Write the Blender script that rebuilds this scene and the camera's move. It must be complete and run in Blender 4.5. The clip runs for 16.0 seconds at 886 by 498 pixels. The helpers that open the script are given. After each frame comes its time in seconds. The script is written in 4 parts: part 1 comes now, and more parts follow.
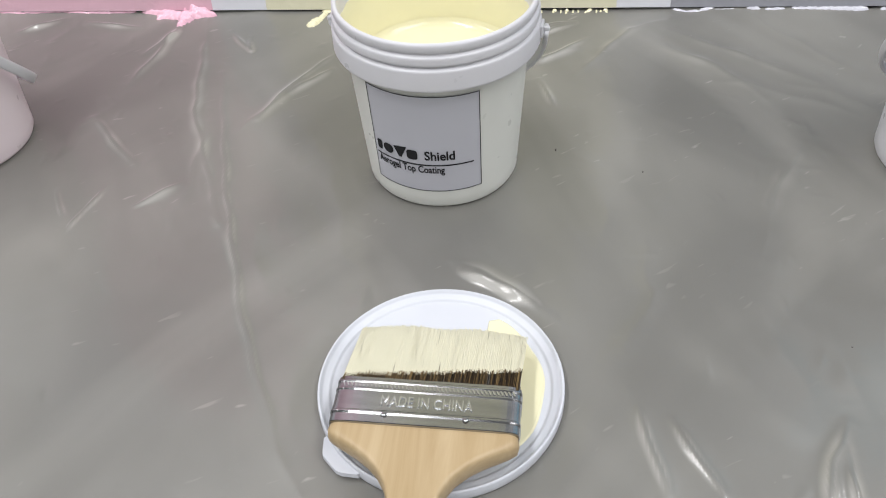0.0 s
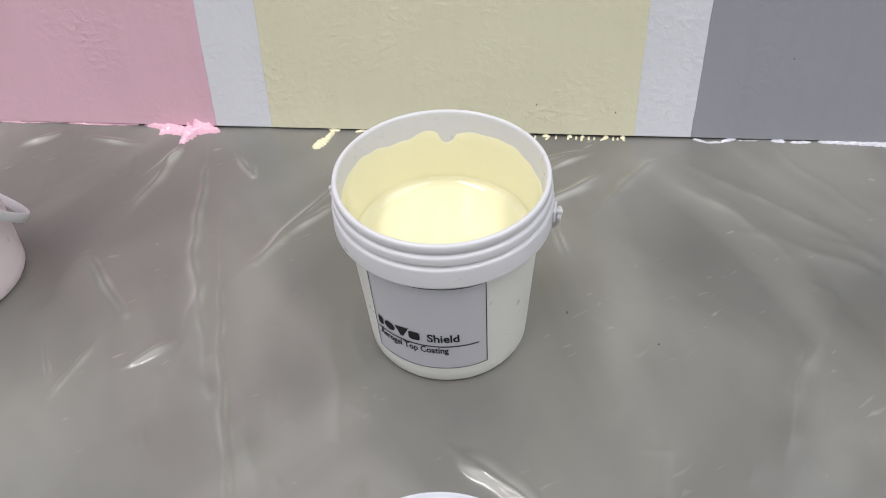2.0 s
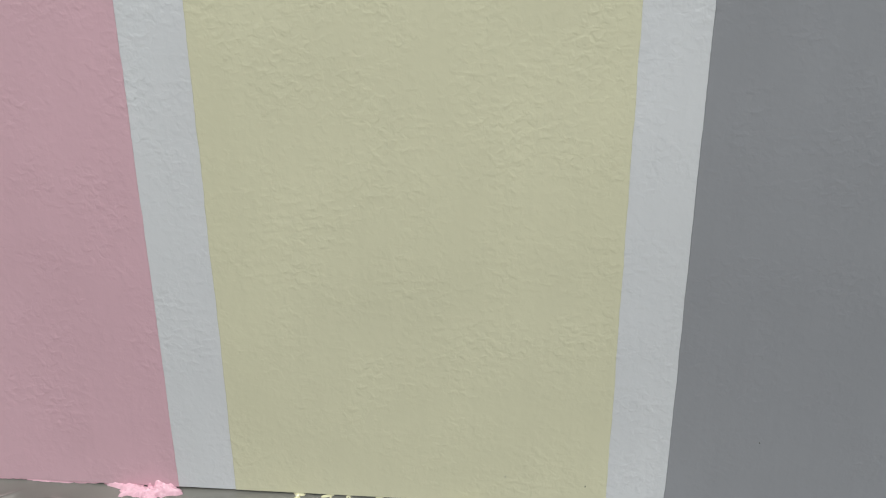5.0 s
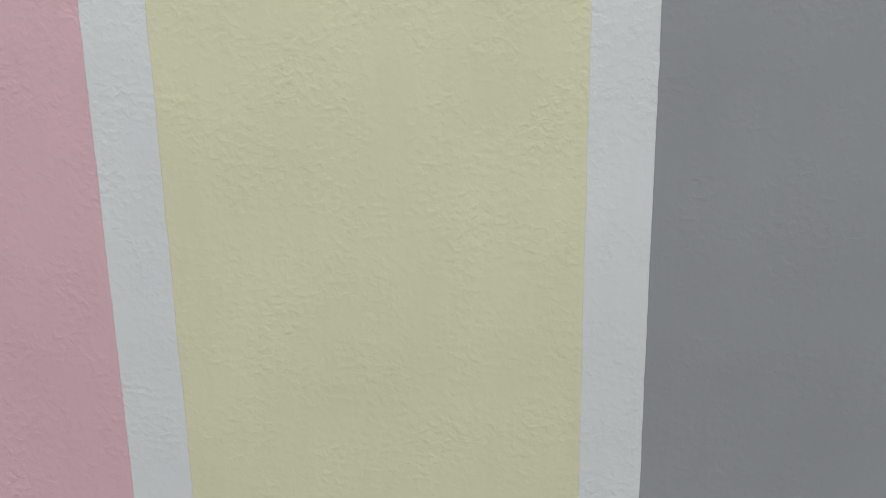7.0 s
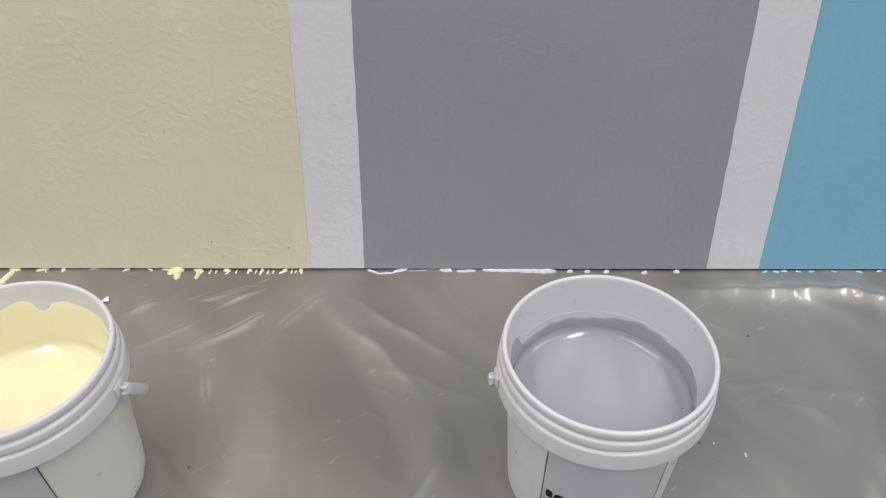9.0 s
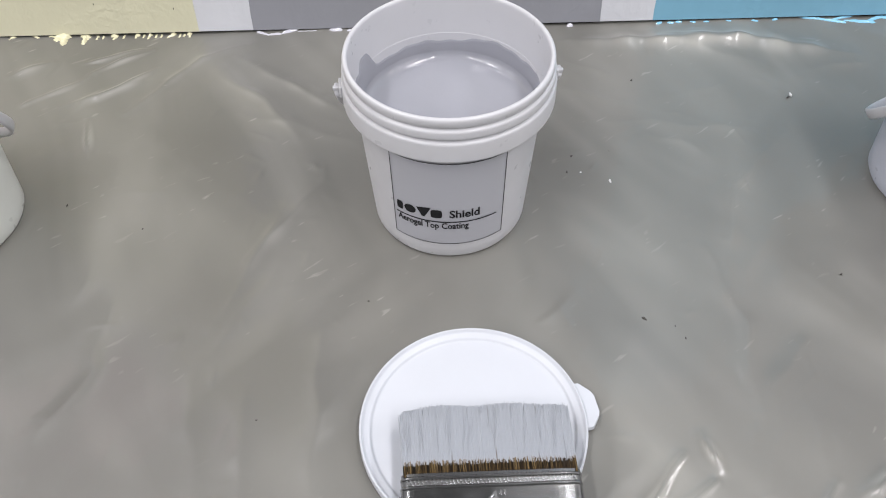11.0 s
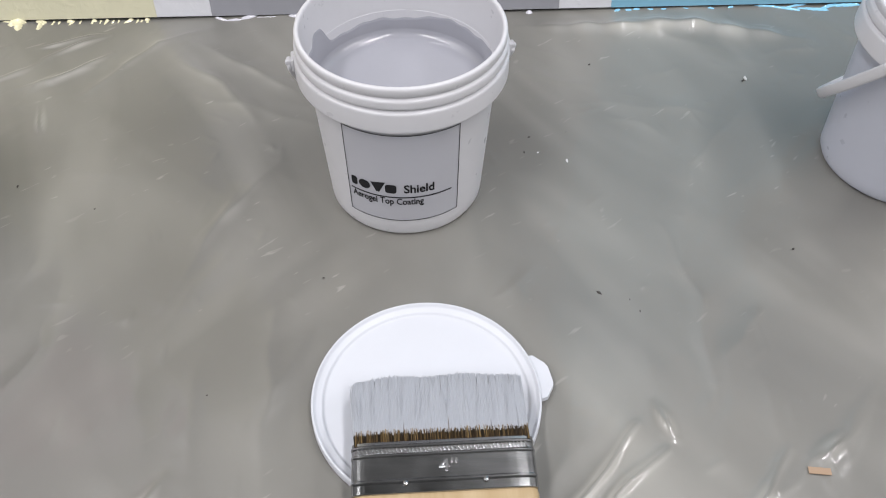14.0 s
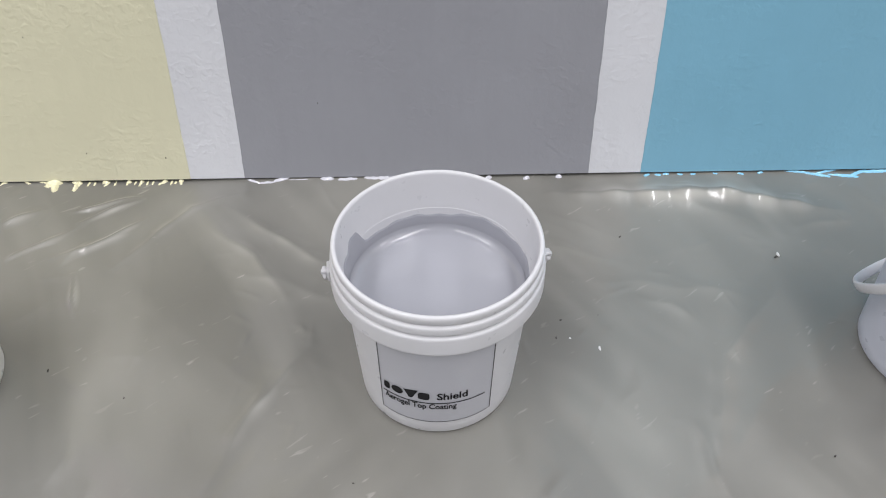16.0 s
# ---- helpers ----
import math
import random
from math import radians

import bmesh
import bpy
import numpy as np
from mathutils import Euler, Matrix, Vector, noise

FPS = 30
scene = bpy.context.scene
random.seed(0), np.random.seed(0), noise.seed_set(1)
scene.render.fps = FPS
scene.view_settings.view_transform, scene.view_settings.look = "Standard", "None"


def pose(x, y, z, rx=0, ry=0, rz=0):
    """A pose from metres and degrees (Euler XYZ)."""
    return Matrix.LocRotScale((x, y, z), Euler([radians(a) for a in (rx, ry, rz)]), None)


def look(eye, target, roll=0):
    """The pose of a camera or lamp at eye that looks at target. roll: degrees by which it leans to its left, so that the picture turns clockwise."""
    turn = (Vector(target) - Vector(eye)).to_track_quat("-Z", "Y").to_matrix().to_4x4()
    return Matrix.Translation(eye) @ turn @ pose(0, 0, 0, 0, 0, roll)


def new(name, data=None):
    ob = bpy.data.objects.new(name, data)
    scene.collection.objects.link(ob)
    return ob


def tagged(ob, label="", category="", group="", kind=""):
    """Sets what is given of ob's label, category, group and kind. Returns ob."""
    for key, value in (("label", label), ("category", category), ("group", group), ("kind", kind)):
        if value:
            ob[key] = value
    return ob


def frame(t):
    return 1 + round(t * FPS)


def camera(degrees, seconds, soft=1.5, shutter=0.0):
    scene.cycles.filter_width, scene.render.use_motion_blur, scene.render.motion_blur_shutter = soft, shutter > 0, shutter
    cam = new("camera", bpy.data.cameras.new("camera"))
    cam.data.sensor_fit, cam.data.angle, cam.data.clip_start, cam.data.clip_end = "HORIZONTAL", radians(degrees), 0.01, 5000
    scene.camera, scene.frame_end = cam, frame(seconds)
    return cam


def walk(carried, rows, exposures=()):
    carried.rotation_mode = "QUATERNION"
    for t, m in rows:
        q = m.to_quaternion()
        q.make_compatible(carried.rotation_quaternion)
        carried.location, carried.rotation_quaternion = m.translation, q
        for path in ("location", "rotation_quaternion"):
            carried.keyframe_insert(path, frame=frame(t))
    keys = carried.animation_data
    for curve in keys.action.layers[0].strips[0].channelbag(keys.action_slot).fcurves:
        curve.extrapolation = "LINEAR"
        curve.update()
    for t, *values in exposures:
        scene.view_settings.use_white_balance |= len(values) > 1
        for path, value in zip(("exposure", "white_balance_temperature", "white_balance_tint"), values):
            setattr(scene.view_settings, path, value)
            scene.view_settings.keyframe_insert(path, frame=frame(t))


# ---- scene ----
cam = camera(58.4, 16.0, soft=1.1)
PATH = [
    (0, (0.0724, -0.7346, 0.3933), (-0.0874, 0.6759, -1.0155), -3.56),
    (0.5, (0.0727, -0.7203, 0.4082), (-0.0965, 0.7124, -0.977), -3.68),
    (1, (0.0731, -0.6932, 0.4304), (-0.1058, 0.7522, -0.9403), -3.76),
    (1.5, (0.0744, -0.6625, 0.4441), (-0.1108, 0.7794, -0.9295), -3.43),
    (2, (0.0727, -0.6323, 0.4534), (-0.1201, 0.7983, -0.9309), -3.10),
    (2.5, (0.0783, -0.6039, 0.4737), (-0.1171, 0.822, -0.915), -3.03),
    (3, (0.0792, -0.5851, 0.4928), (-0.1159, 0.8581, -0.878), -2.92),
    (3.5, (0.0781, -0.565, 0.5164), (-0.1193, 0.9347, -0.792), -2.93),
    (4, (0.0761, -0.5557, 0.5342), (-0.1020, 1.0470, -0.6537), -2.36),
    (4.5, (0.0656, -0.5459, 0.5520), (-0.0812, 1.1289, -0.5454), -1.70),
    (5, (0.0823, -0.5318, 0.5826), (-0.0871, 1.2014, -0.4175), -1.37),
    (5.2, (0.0893, -0.5289, 0.5890), (-0.0960, 1.2204, -0.3740), -1.35),
    (7.3, (0.1352, -0.5479, 0.5868), (-0.0450, 1.2810, -0.2140), -1.95),
    (7.5, (0.1533, -0.5518, 0.5841), (-0.0167, 1.2557, -0.2684), -1.77),
    (8, (0.1925, -0.5651, 0.5702), (0.1004, 1.1669, -0.4330), -0.76),
    (8.2, (0.213, -0.5544, 0.5719), (0.1462, 1.1129, -0.5306), -0.27),
    (8.5, (0.2456, -0.5718, 0.549), (0.2106, 1.0622, -0.6037), 0.07),
    (9, (0.2986, -0.5829, 0.5215), (0.3155, 0.9408, -0.7738), 0.49),
    (9.5, (0.3285, -0.5987, 0.5028), (0.3584, 0.8198, -0.9068), 0.18),
    (10, (0.3564, -0.6152, 0.4914), (0.3665, 0.7016, -1.0139), -0.71),
    (12.5, (0.4195, -0.7157, 0.4118), (0.47, 0.5555, -1.1314), -0.53),
    (13, (0.4177, -0.7166, 0.4134), (0.4779, 0.5569, -1.1276), 0.09),
    (13.5, (0.4133, -0.7044, 0.4234), (0.4823, 0.5729, -1.1141), 0.48),
    (14, (0.4125, -0.6812, 0.4368), (0.4912, 0.622, -1.0783), 0.71),
    (14.5, (0.4088, -0.6576, 0.4531), (0.4959, 0.6814, -1.03), 0.92),
    (15, (0.4074, -0.6324, 0.4704), (0.4888, 0.7333, -0.9885), 1.06),
    (15.5, (0.4041, -0.6174, 0.4855), (0.4663, 0.7698, -0.9539), 0.77),
    (16, (0.4018, -0.6038, 0.5007), (0.4484, 0.8117, -0.9115), 0.34),
]
walk(cam, [(t, look(eye, target, roll)) for t, eye, target, roll in PATH],
     [(0, 0.02, 6500, 8), (1.5, -0.05, 6500, 9), (3.5, -0.12, 6450, 9), (5.2, -0.27, 6640, 1), (7.3, -0.27, 6640, 1), (9.0, -0.2, 6740, 9), (10.2, -0.06, 6560, 10), (12.5, 0.03, 6600, 10), (14.5, 0.0, 6560, 10), (16.0, -0.03, 6540, 9)])

# ---- light: a closed room with rows of ceiling lamps ----
world = bpy.data.worlds.new("world")
scene.world = world
world.use_nodes = True
world.node_tree.nodes["Background"].inputs[0].default_value = (0.8, 0.9, 1.0, 1)
world.node_tree.nodes["Background"].inputs[1].default_value = 0.05


def ceiling_lamp(x, y, sx, sy, watts, colour):
    data = bpy.data.lights.new("ceiling_lamp", "AREA")
    data.shape, data.size, data.size_y, data.energy, data.color = "RECTANGLE", sx, sy, watts, colour
    ob = new("ceiling_lamp", data)
    ob.matrix_world = pose(x, y, 2.72)
    return ob


for lx in (-2.6, -0.85, 1.25, 3.0):
    ceiling_lamp(lx, -1.35, 0.26, 3.2, 61, (0.985, 0.975, 1.0))


# ---- materials ----
def material(name):
    m = bpy.data.materials.new(name)
    m.use_nodes = True
    nt = m.node_tree
    return m, nt, nt.nodes["Principled BSDF"]


def node(nt, kind, **values):
    n = nt.nodes.new(kind)
    for key, value in values.items():
        n.inputs[key].default_value = value
    return n


def coords(nt, scale=(1, 1, 1), which="Object", turn=0.0):
    tc = nt.nodes.new("ShaderNodeTexCoord")
    mp = nt.nodes.new("ShaderNodeMapping")
    mp.inputs["Scale"].default_value = scale
    if turn:
        # turned first, then stretched
        pre = nt.nodes.new("ShaderNodeMapping")
        pre.inputs["Rotation"].default_value = (0, 0, radians(turn))
        nt.links.new(tc.outputs[which], pre.inputs["Vector"])
        nt.links.new(pre.outputs["Vector"], mp.inputs["Vector"])
        return mp.outputs["Vector"]
    nt.links.new(tc.outputs[which], mp.inputs["Vector"])
    return mp.outputs["Vector"]


def noise_tex(nt, vec, scale, detail=4.0, rough=0.55, distortion=0.0):
    n = node(nt, "ShaderNodeTexNoise", Scale=scale, Detail=detail, Roughness=rough, Distortion=distortion)
    nt.links.new(vec, n.inputs["Vector"])
    return n.outputs["Fac"]


def ramp(nt, fac, stops):
    r = nt.nodes.new("ShaderNodeValToRGB")
    el = r.color_ramp.elements
    while len(el) < len(stops):
        el.new(0.5)
    for e, (p, c) in zip(el, stops):
        e.position, e.color = p, (*c, 1) if len(c) == 3 else c
    nt.links.new(fac, r.inputs["Fac"])
    return r.outputs["Color"]


def mix(nt, fac, a, b):
    m = nt.nodes.new("ShaderNodeMix")
    m.data_type = "RGBA"
    for socket, value in ((m.inputs[0], fac), (m.inputs[6], a), (m.inputs[7], b)):
        if isinstance(value, (tuple, float, int)):
            socket.default_value = (*value, 1) if isinstance(value, tuple) else value
        else:
            nt.links.new(value, socket)
    return m.outputs[2]


def bump(nt, bsdf, height, distance, strength=1.0, normal=None):
    b = node(nt, "ShaderNodeBump", Strength=strength, Distance=distance)
    nt.links.new(height, b.inputs["Height"])
    if normal is not None:
        nt.links.new(normal, b.inputs["Normal"])
    nt.links.new(b.outputs["Normal"], bsdf.inputs["Normal"])
    return b.outputs["Normal"]


def shade(c, f):
    return tuple(min(1.0, v * f) for v in c)


def wall_paint(name, colour, rough=0.45, relief=0.0008):
    """Roller-applied paint: orange-peel stipple, streaks and slight unevenness of the coat."""
    m, nt, b = material(name)
    v = coords(nt)
    broad = noise_tex(nt, v, 7, 3)
    fine = noise_tex(nt, v, 120, 4, 0.6)
    streak = noise_tex(nt, coords(nt, (14, 14, 2.0)), 6, 3)
    c = mix(nt, ramp(nt, broad, [(0.3, (0, 0, 0)), (0.7, (1, 1, 1))]), shade(colour, 0.955), shade(colour, 1.03))
    c = mix(nt, ramp(nt, streak, [(0.45, (0, 0, 0)), (0.75, (0.35, 0.35, 0.35))]), c, shade(colour, 0.93))
    nt.links.new(c, b.inputs["Base Color"])
    b.inputs["Roughness"].default_value = rough
    b.inputs["Specular IOR Level"].default_value = 0.35
    stipple = noise_tex(nt, v, 150, 2, 0.5, 0.3)
    high = ramp(nt, stipple, [(0.40, (0, 0, 0)), (0.80, (1, 1, 1))])
    where = ramp(nt, noise_tex(nt, v, 16, 3), [(0.35, (0.15,) * 3), (0.7, (1, 1, 1))])
    amount = nt.nodes.new("ShaderNodeMath")
    amount.operation = "MULTIPLY"
    nt.links.new(high, amount.inputs[0])
    nt.links.new(where, amount.inputs[1])
    n1 = bump(nt, b, amount.outputs[0], relief, 0.6)
    bump(nt, b, fine, 0.0001, 0.25, n1)
    return m


def plastic(name, colour, rough=0.35, sss=0.0):
    m, nt, b = material(name)
    v = coords(nt)
    n = noise_tex(nt, v, 40, 4)
    nt.links.new(mix(nt, n, shade(colour, 0.97), shade(colour, 1.02)), b.inputs["Base Color"])
    rr = ramp(nt, noise_tex(nt, v, 90, 3), [(0.3, (rough - 0.06,) * 3), (0.7, (rough + 0.08,) * 3)])
    nt.links.new(rr, b.inputs["Roughness"])
    if sss:
        b.inputs["Subsurface Weight"].default_value = sss
        b.inputs["Subsurface Radius"].default_value = (1, 1, 1)
        b.inputs["Subsurface Scale"].default_value = 0.004
    bump(nt, b, noise_tex(nt, v, 130, 2), 0.0002, 0.4)
    return m


def wet_paint(name, colour, rough=0.12):
    m, nt, b = material(name)
    v = coords(nt)
    nt.links.new(mix(nt, noise_tex(nt, v, 25, 3), shade(colour, 0.96), shade(colour, 1.03)), b.inputs["Base Color"])
    b.inputs["Roughness"].default_value = rough
    b.inputs["Coat Weight"].default_value = 0.3
    b.inputs["Coat Roughness"].default_value = 0.08
    bump(nt, b, noise_tex(nt, v, 45, 3, 0.5, 0.5), 0.0006, 0.35)
    return m


PINK, YELLOW, GREY, BLUE = (0.62, 0.40, 0.47), (0.64, 0.62, 0.46), (0.28, 0.285, 0.315), (0.20, 0.42, 0.56)
M_PRIMER = wall_paint("white_wall_paint", (0.63, 0.64, 0.68), 0.5)
M_PINK = wall_paint("pink_wall_paint", PINK)
M_YELLOW = wall_paint("pale_yellow_wall_paint", YELLOW)
M_GREY = wall_paint("grey_wall_paint", GREY, 0.4, 0.0005)
M_BLUE = wall_paint("sky_blue_wall_paint", BLUE, 0.4, 0.0006)
M_TUB = plastic("white_plastic", (0.62, 0.62, 0.65), 0.33)
M_TUB_PINK = plastic("pinkish_white_plastic", (0.68, 0.59, 0.62), 0.33)
M_TUB_YELLOW = plastic("translucent_cream_plastic", (0.66, 0.67, 0.63), 0.33)
M_TUB_BLUE = plastic("bluish_white_plastic", (0.48, 0.50, 0.57), 0.33)
M_LID = plastic("white_lid_plastic", (0.60, 0.62, 0.67), 0.4)
M_LABEL, nt, b = material("label_paper")
nt.links.new(mix(nt, noise_tex(nt, coords(nt), 30), (0.47, 0.475, 0.52), (0.50, 0.505, 0.55)), b.inputs["Base Color"])
b.inputs["Roughness"].default_value = 0.34
M_WET_YELLOW = wet_paint("wet_yellow_paint", (0.79, 0.755, 0.52))
M_WET_GREY = wet_paint("wet_grey_paint", (0.34, 0.345, 0.385))
M_WET_PINK = wet_paint("wet_pink_paint", (0.85, 0.52, 0.63))
M_WET_BLUE = wet_paint("wet_blue_paint", (0.26, 0.58, 0.80))
M_WET_WHITE = wet_paint("wet_pale_grey_paint", (0.6, 0.6, 0.66))

M_INK, nt, b = material("black_ink")
nt.links.new(mix(nt, noise_tex(nt, coords(nt), 200), (0.012, 0.012, 0.014), (0.03, 0.03, 0.032)), b.inputs["Base Color"])
b.inputs["Roughness"].default_value = 0.75
b.inputs["Specular IOR Level"].default_value = 0.12


def bristle_material(name, paint, edge, wander, slope):
    """Dark hair that is coated with paint from its tips down to an uneven line."""
    m, nt, b = material(name)
    geo = nt.nodes.new("ShaderNodeNewGeometry")
    tc = nt.nodes.new("ShaderNodeTexCoord")
    sep = nt.nodes.new("ShaderNodeSeparateXYZ")
    nt.links.new(tc.outputs["Object"], sep.inputs[0])
    hair = ramp(nt, geo.outputs["Random Per Island"], [(0.0, (0.006, 0.005, 0.004)), (0.6, (0.030, 0.019, 0.010)), (0.8, (0.13, 0.085, 0.035)), (1.0, (0.26, 0.18, 0.08))])
    wob = noise_tex(nt, coords(nt, (1, 0, 0)), 70, 3)
    line = node(nt, "ShaderNodeMath")
    line.operation = "MULTIPLY_ADD"
    nt.links.new(wob, line.inputs[0])
    line.inputs[1].default_value = wander
    line.inputs[2].default_value = edge - wander * 0.5
    tilt = node(nt, "ShaderNodeMath")
    tilt.operation = "MULTIPLY_ADD"
    nt.links.new(sep.outputs["X"], tilt.inputs[0])
    tilt.inputs[1].default_value = slope
    nt.links.new(line.outputs[0], tilt.inputs[2])
    strand = node(nt, "ShaderNodeMath")
    strand.operation = "MULTIPLY_ADD"
    nt.links.new(geo.outputs["Random Per Island"], strand.inputs[0])
    strand.inputs[1].default_value = 0.004
    nt.links.new(tilt.outputs[0], strand.inputs[2])
    over = node(nt, "ShaderNodeMath")
    over.operation = "GREATER_THAN"
    nt.links.new(sep.outputs["Y"], over.inputs[0])
    nt.links.new(strand.outputs[0], over.inputs[1])
    thin = noise_tex(nt, coords(nt, (420, 26, 60)), 1.0, 3)
    cover = ramp(nt, thin, [(0.66, (1, 1, 1)), (0.74, (0.30, 0.30, 0.30))])
    both = node(nt, "ShaderNodeMath")
    both.operation = "MULTIPLY"
    nt.links.new(over.outputs[0], both.inputs[0])
    nt.links.new(cover, both.inputs[1])
    nt.links.new(mix(nt, both.outputs[0], hair, paint), b.inputs["Base Color"])
    b.inputs["Roughness"].default_value = 0.42
    return m


M_BRISTLE_YELLOW = bristle_material("yellow_coated_bristle", (0.68, 0.66, 0.53), 0.0050, 0.007, 0.115)
M_BRISTLE_GREY = bristle_material("grey_coated_bristle", (0.42, 0.44, 0.48), 0.0042, 0.002, 0.0)

M_TIN, nt, b = material("tinplate")
v = coords(nt)
nt.links.new(ramp(nt, noise_tex(nt, coords(nt, (1, 8, 1)), 30, 4), [(0.3, (0.31, 0.315, 0.32)), (0.7, (0.41, 0.415, 0.42))]), b.inputs["Base Color"])
b.inputs["Metallic"].default_value = 1.0
nt.links.new(ramp(nt, noise_tex(nt, v, 60, 4), [(0.3, (0.13,) * 3), (0.7, (0.22,) * 3)]), b.inputs["Roughness"])
bump(nt, b, noise_tex(nt, v, 25, 2), 0.0006, 0.25)


# same tin as the ferrule, coloured lighter to paint in glints on raised marks
M_STAMP, nt, b = material("raised_tinplate_glints")
nt.links.new(mix(nt, noise_tex(nt, coords(nt), 80), (0.5, 0.51, 0.52), (0.7, 0.71, 0.72)), b.inputs["Base Color"])
b.inputs["Metallic"].default_value, b.inputs["Roughness"].default_value = 1.0, 0.22


def wood_material(name, light, dark):
    m, nt, b = material(name)
    grain = noise_tex(nt, coords(nt, (60, 4, 60)), 1.6, 6, 0.6, 1.2)
    broad = noise_tex(nt, coords(nt, (18, 3, 18)), 1.0, 3)
    c = mix(nt, ramp(nt, grain, [(0.35, (0, 0, 0)), (0.7, (1, 1, 1))]), dark, light)
    c = mix(nt, ramp(nt, broad, [(0.45, (0, 0, 0)), (0.75, (0.4, 0.4, 0.4))]), c, shade(dark, 0.85))
    spots = noise_tex(nt, coords(nt), 260, 2)
    c = mix(nt, ramp(nt, spots, [(0.76, (0, 0, 0)), (0.80, (0.6, 0.6, 0.6))]), c, (0.16, 0.08, 0.03))
    nt.links.new(c, b.inputs["Base Color"])
    b.inputs["Roughness"].default_value = 0.42
    bump(nt, b, grain, 0.0003, 0.4)
    return m


M_WOOD = wood_material("varnished_pale_wood", (0.49, 0.375, 0.225), (0.40, 0.29, 0.155))

# grey sealed floor
M_FLOOR, nt, b = material("grey_sealed_concrete")
v = coords(nt)
broad = noise_tex(nt, v, 5, 4, 0.5, 0.4)
c = ramp(nt, broad, [(0.3, (0.180, 0.173, 0.151)), (0.7, (0.176, 0.189, 0.163))])
stain = noise_tex(nt, v, 17, 3, 0.5, 0.6)
c = mix(nt, ramp(nt, stain, [(0.30, (0.22, 0.22, 0.22)), (0.5, (0, 0, 0))]), c, (0.145, 0.145, 0.135))
nt.links.new(c, b.inputs["Base Color"])
b.inputs["Roughness"].default_value = 0.6
b.inputs["Specular IOR Level"].default_value = 0.15

# clear polythene film: mostly see-through, glossy, a little milky
M_FILM, nt, b = material("clear_polythene")
nt.nodes.remove(b)
out = nt.nodes["Material Output"]
v = coords(nt)
clear = node(nt, "ShaderNodeBsdfTransparent", Color=(0.96, 0.96, 0.95, 1))
milk = node(nt, "ShaderNodeBsdfDiffuse", Color=(0.305, 0.297, 0.268, 1))
sharp = node(nt, "ShaderNodeBsdfGlossy", Color=(1, 1, 1, 1), Roughness=0.11)
broad_gloss = node(nt, "ShaderNodeBsdfGlossy", Color=(1, 1, 1, 1), Roughness=0.45)
gloss = node(nt, "ShaderNodeMixShader")
gloss.inputs[0].default_value = 0.68
nt.links.new(sharp.outputs[0], gloss.inputs[1])
nt.links.new(broad_gloss.outputs[0], gloss.inputs[2])
soft_fold = noise_tex(nt, coords(nt, (1.0, 0.5, 1), turn=-28), 9, 1.5, 0.45, 0.8)
crinkle = noise_tex(nt, v, 26, 1.5, 0.5, 1.2)
bp = node(nt, "ShaderNodeBump", Strength=0.5, Distance=0.006)
nt.links.new(soft_fold, bp.inputs["Height"])
bp2 = node(nt, "ShaderNodeBump", Strength=0.12, Distance=0.002)
nt.links.new(crinkle, bp2.inputs["Height"])
nt.links.new(bp.outputs["Normal"], bp2.inputs["Normal"])
for lobe in (sharp, broad_gloss):
    nt.links.new(bp2.outputs["Normal"], lobe.inputs["Normal"])
fres = node(nt, "ShaderNodeFresnel", IOR=2.0)
nt.links.new(bp2.outputs["Normal"], fres.inputs["Normal"])


def total(nt, values):
    """The sum of several values."""
    run = values[0]
    for value in values[1:]:
        plus = node(nt, "ShaderNodeMath")
        plus.operation = "ADD"
        nt.links.new(run, plus.inputs[0])
        nt.links.new(value, plus.inputs[1])
        run = plus.outputs[0]
    return run


def product(nt, one, two):
    times = node(nt, "ShaderNodeMath")
    times.operation = "MULTIPLY"
    nt.links.new(one, times.inputs[0])
    nt.links.new(two, times.inputs[1])
    return times.outputs[0]


def grey_ramp(nt, fac, p0, v0, p1, v1):
    return ramp(nt, fac, [(p0, (v0,) * 3), (p1, (v1,) * 3)])


# dusty haze: clouds, short scuffs; long streaks both ways paint in blurred lamp reflections
cloud = grey_ramp(nt, noise_tex(nt, v, 4.5, 3, 0.5, 0.6), 0.32, 0.40, 0.72, 0.56)
where = noise_tex(nt, v, 2.6, 1.0)
sheen_a = product(nt, grey_ramp(nt, noise_tex(nt, coords(nt, (11, 3.2, 1), turn=-30), 1.0, 2.0, 0.45, 0.9), 0.42, 0.0, 0.80, 0.30), grey_ramp(nt, where, 0.44, 0.0, 0.56, 1.0))
sheen_b = product(nt, grey_ramp(nt, noise_tex(nt, coords(nt, (10, 3.4, 1), turn=36), 1.0, 2.0, 0.45, 0.9), 0.42, 0.0, 0.80, 0.26), grey_ramp(nt, where, 0.44, 1.0, 0.56, 0.0))
scuff = grey_ramp(nt, noise_tex(nt, coords(nt, (170, 42, 1), turn=55), 1.0, 1.5, 0.5, 0.5), 0.69, 0.0, 0.75, 0.32)
scuffed = grey_ramp(nt, noise_tex(nt, v, 11, 2), 0.46, 0.0, 0.62, 1.0)
haze = total(nt, [cloud, sheen_a, sheen_b, product(nt, scuff, scuffed)])
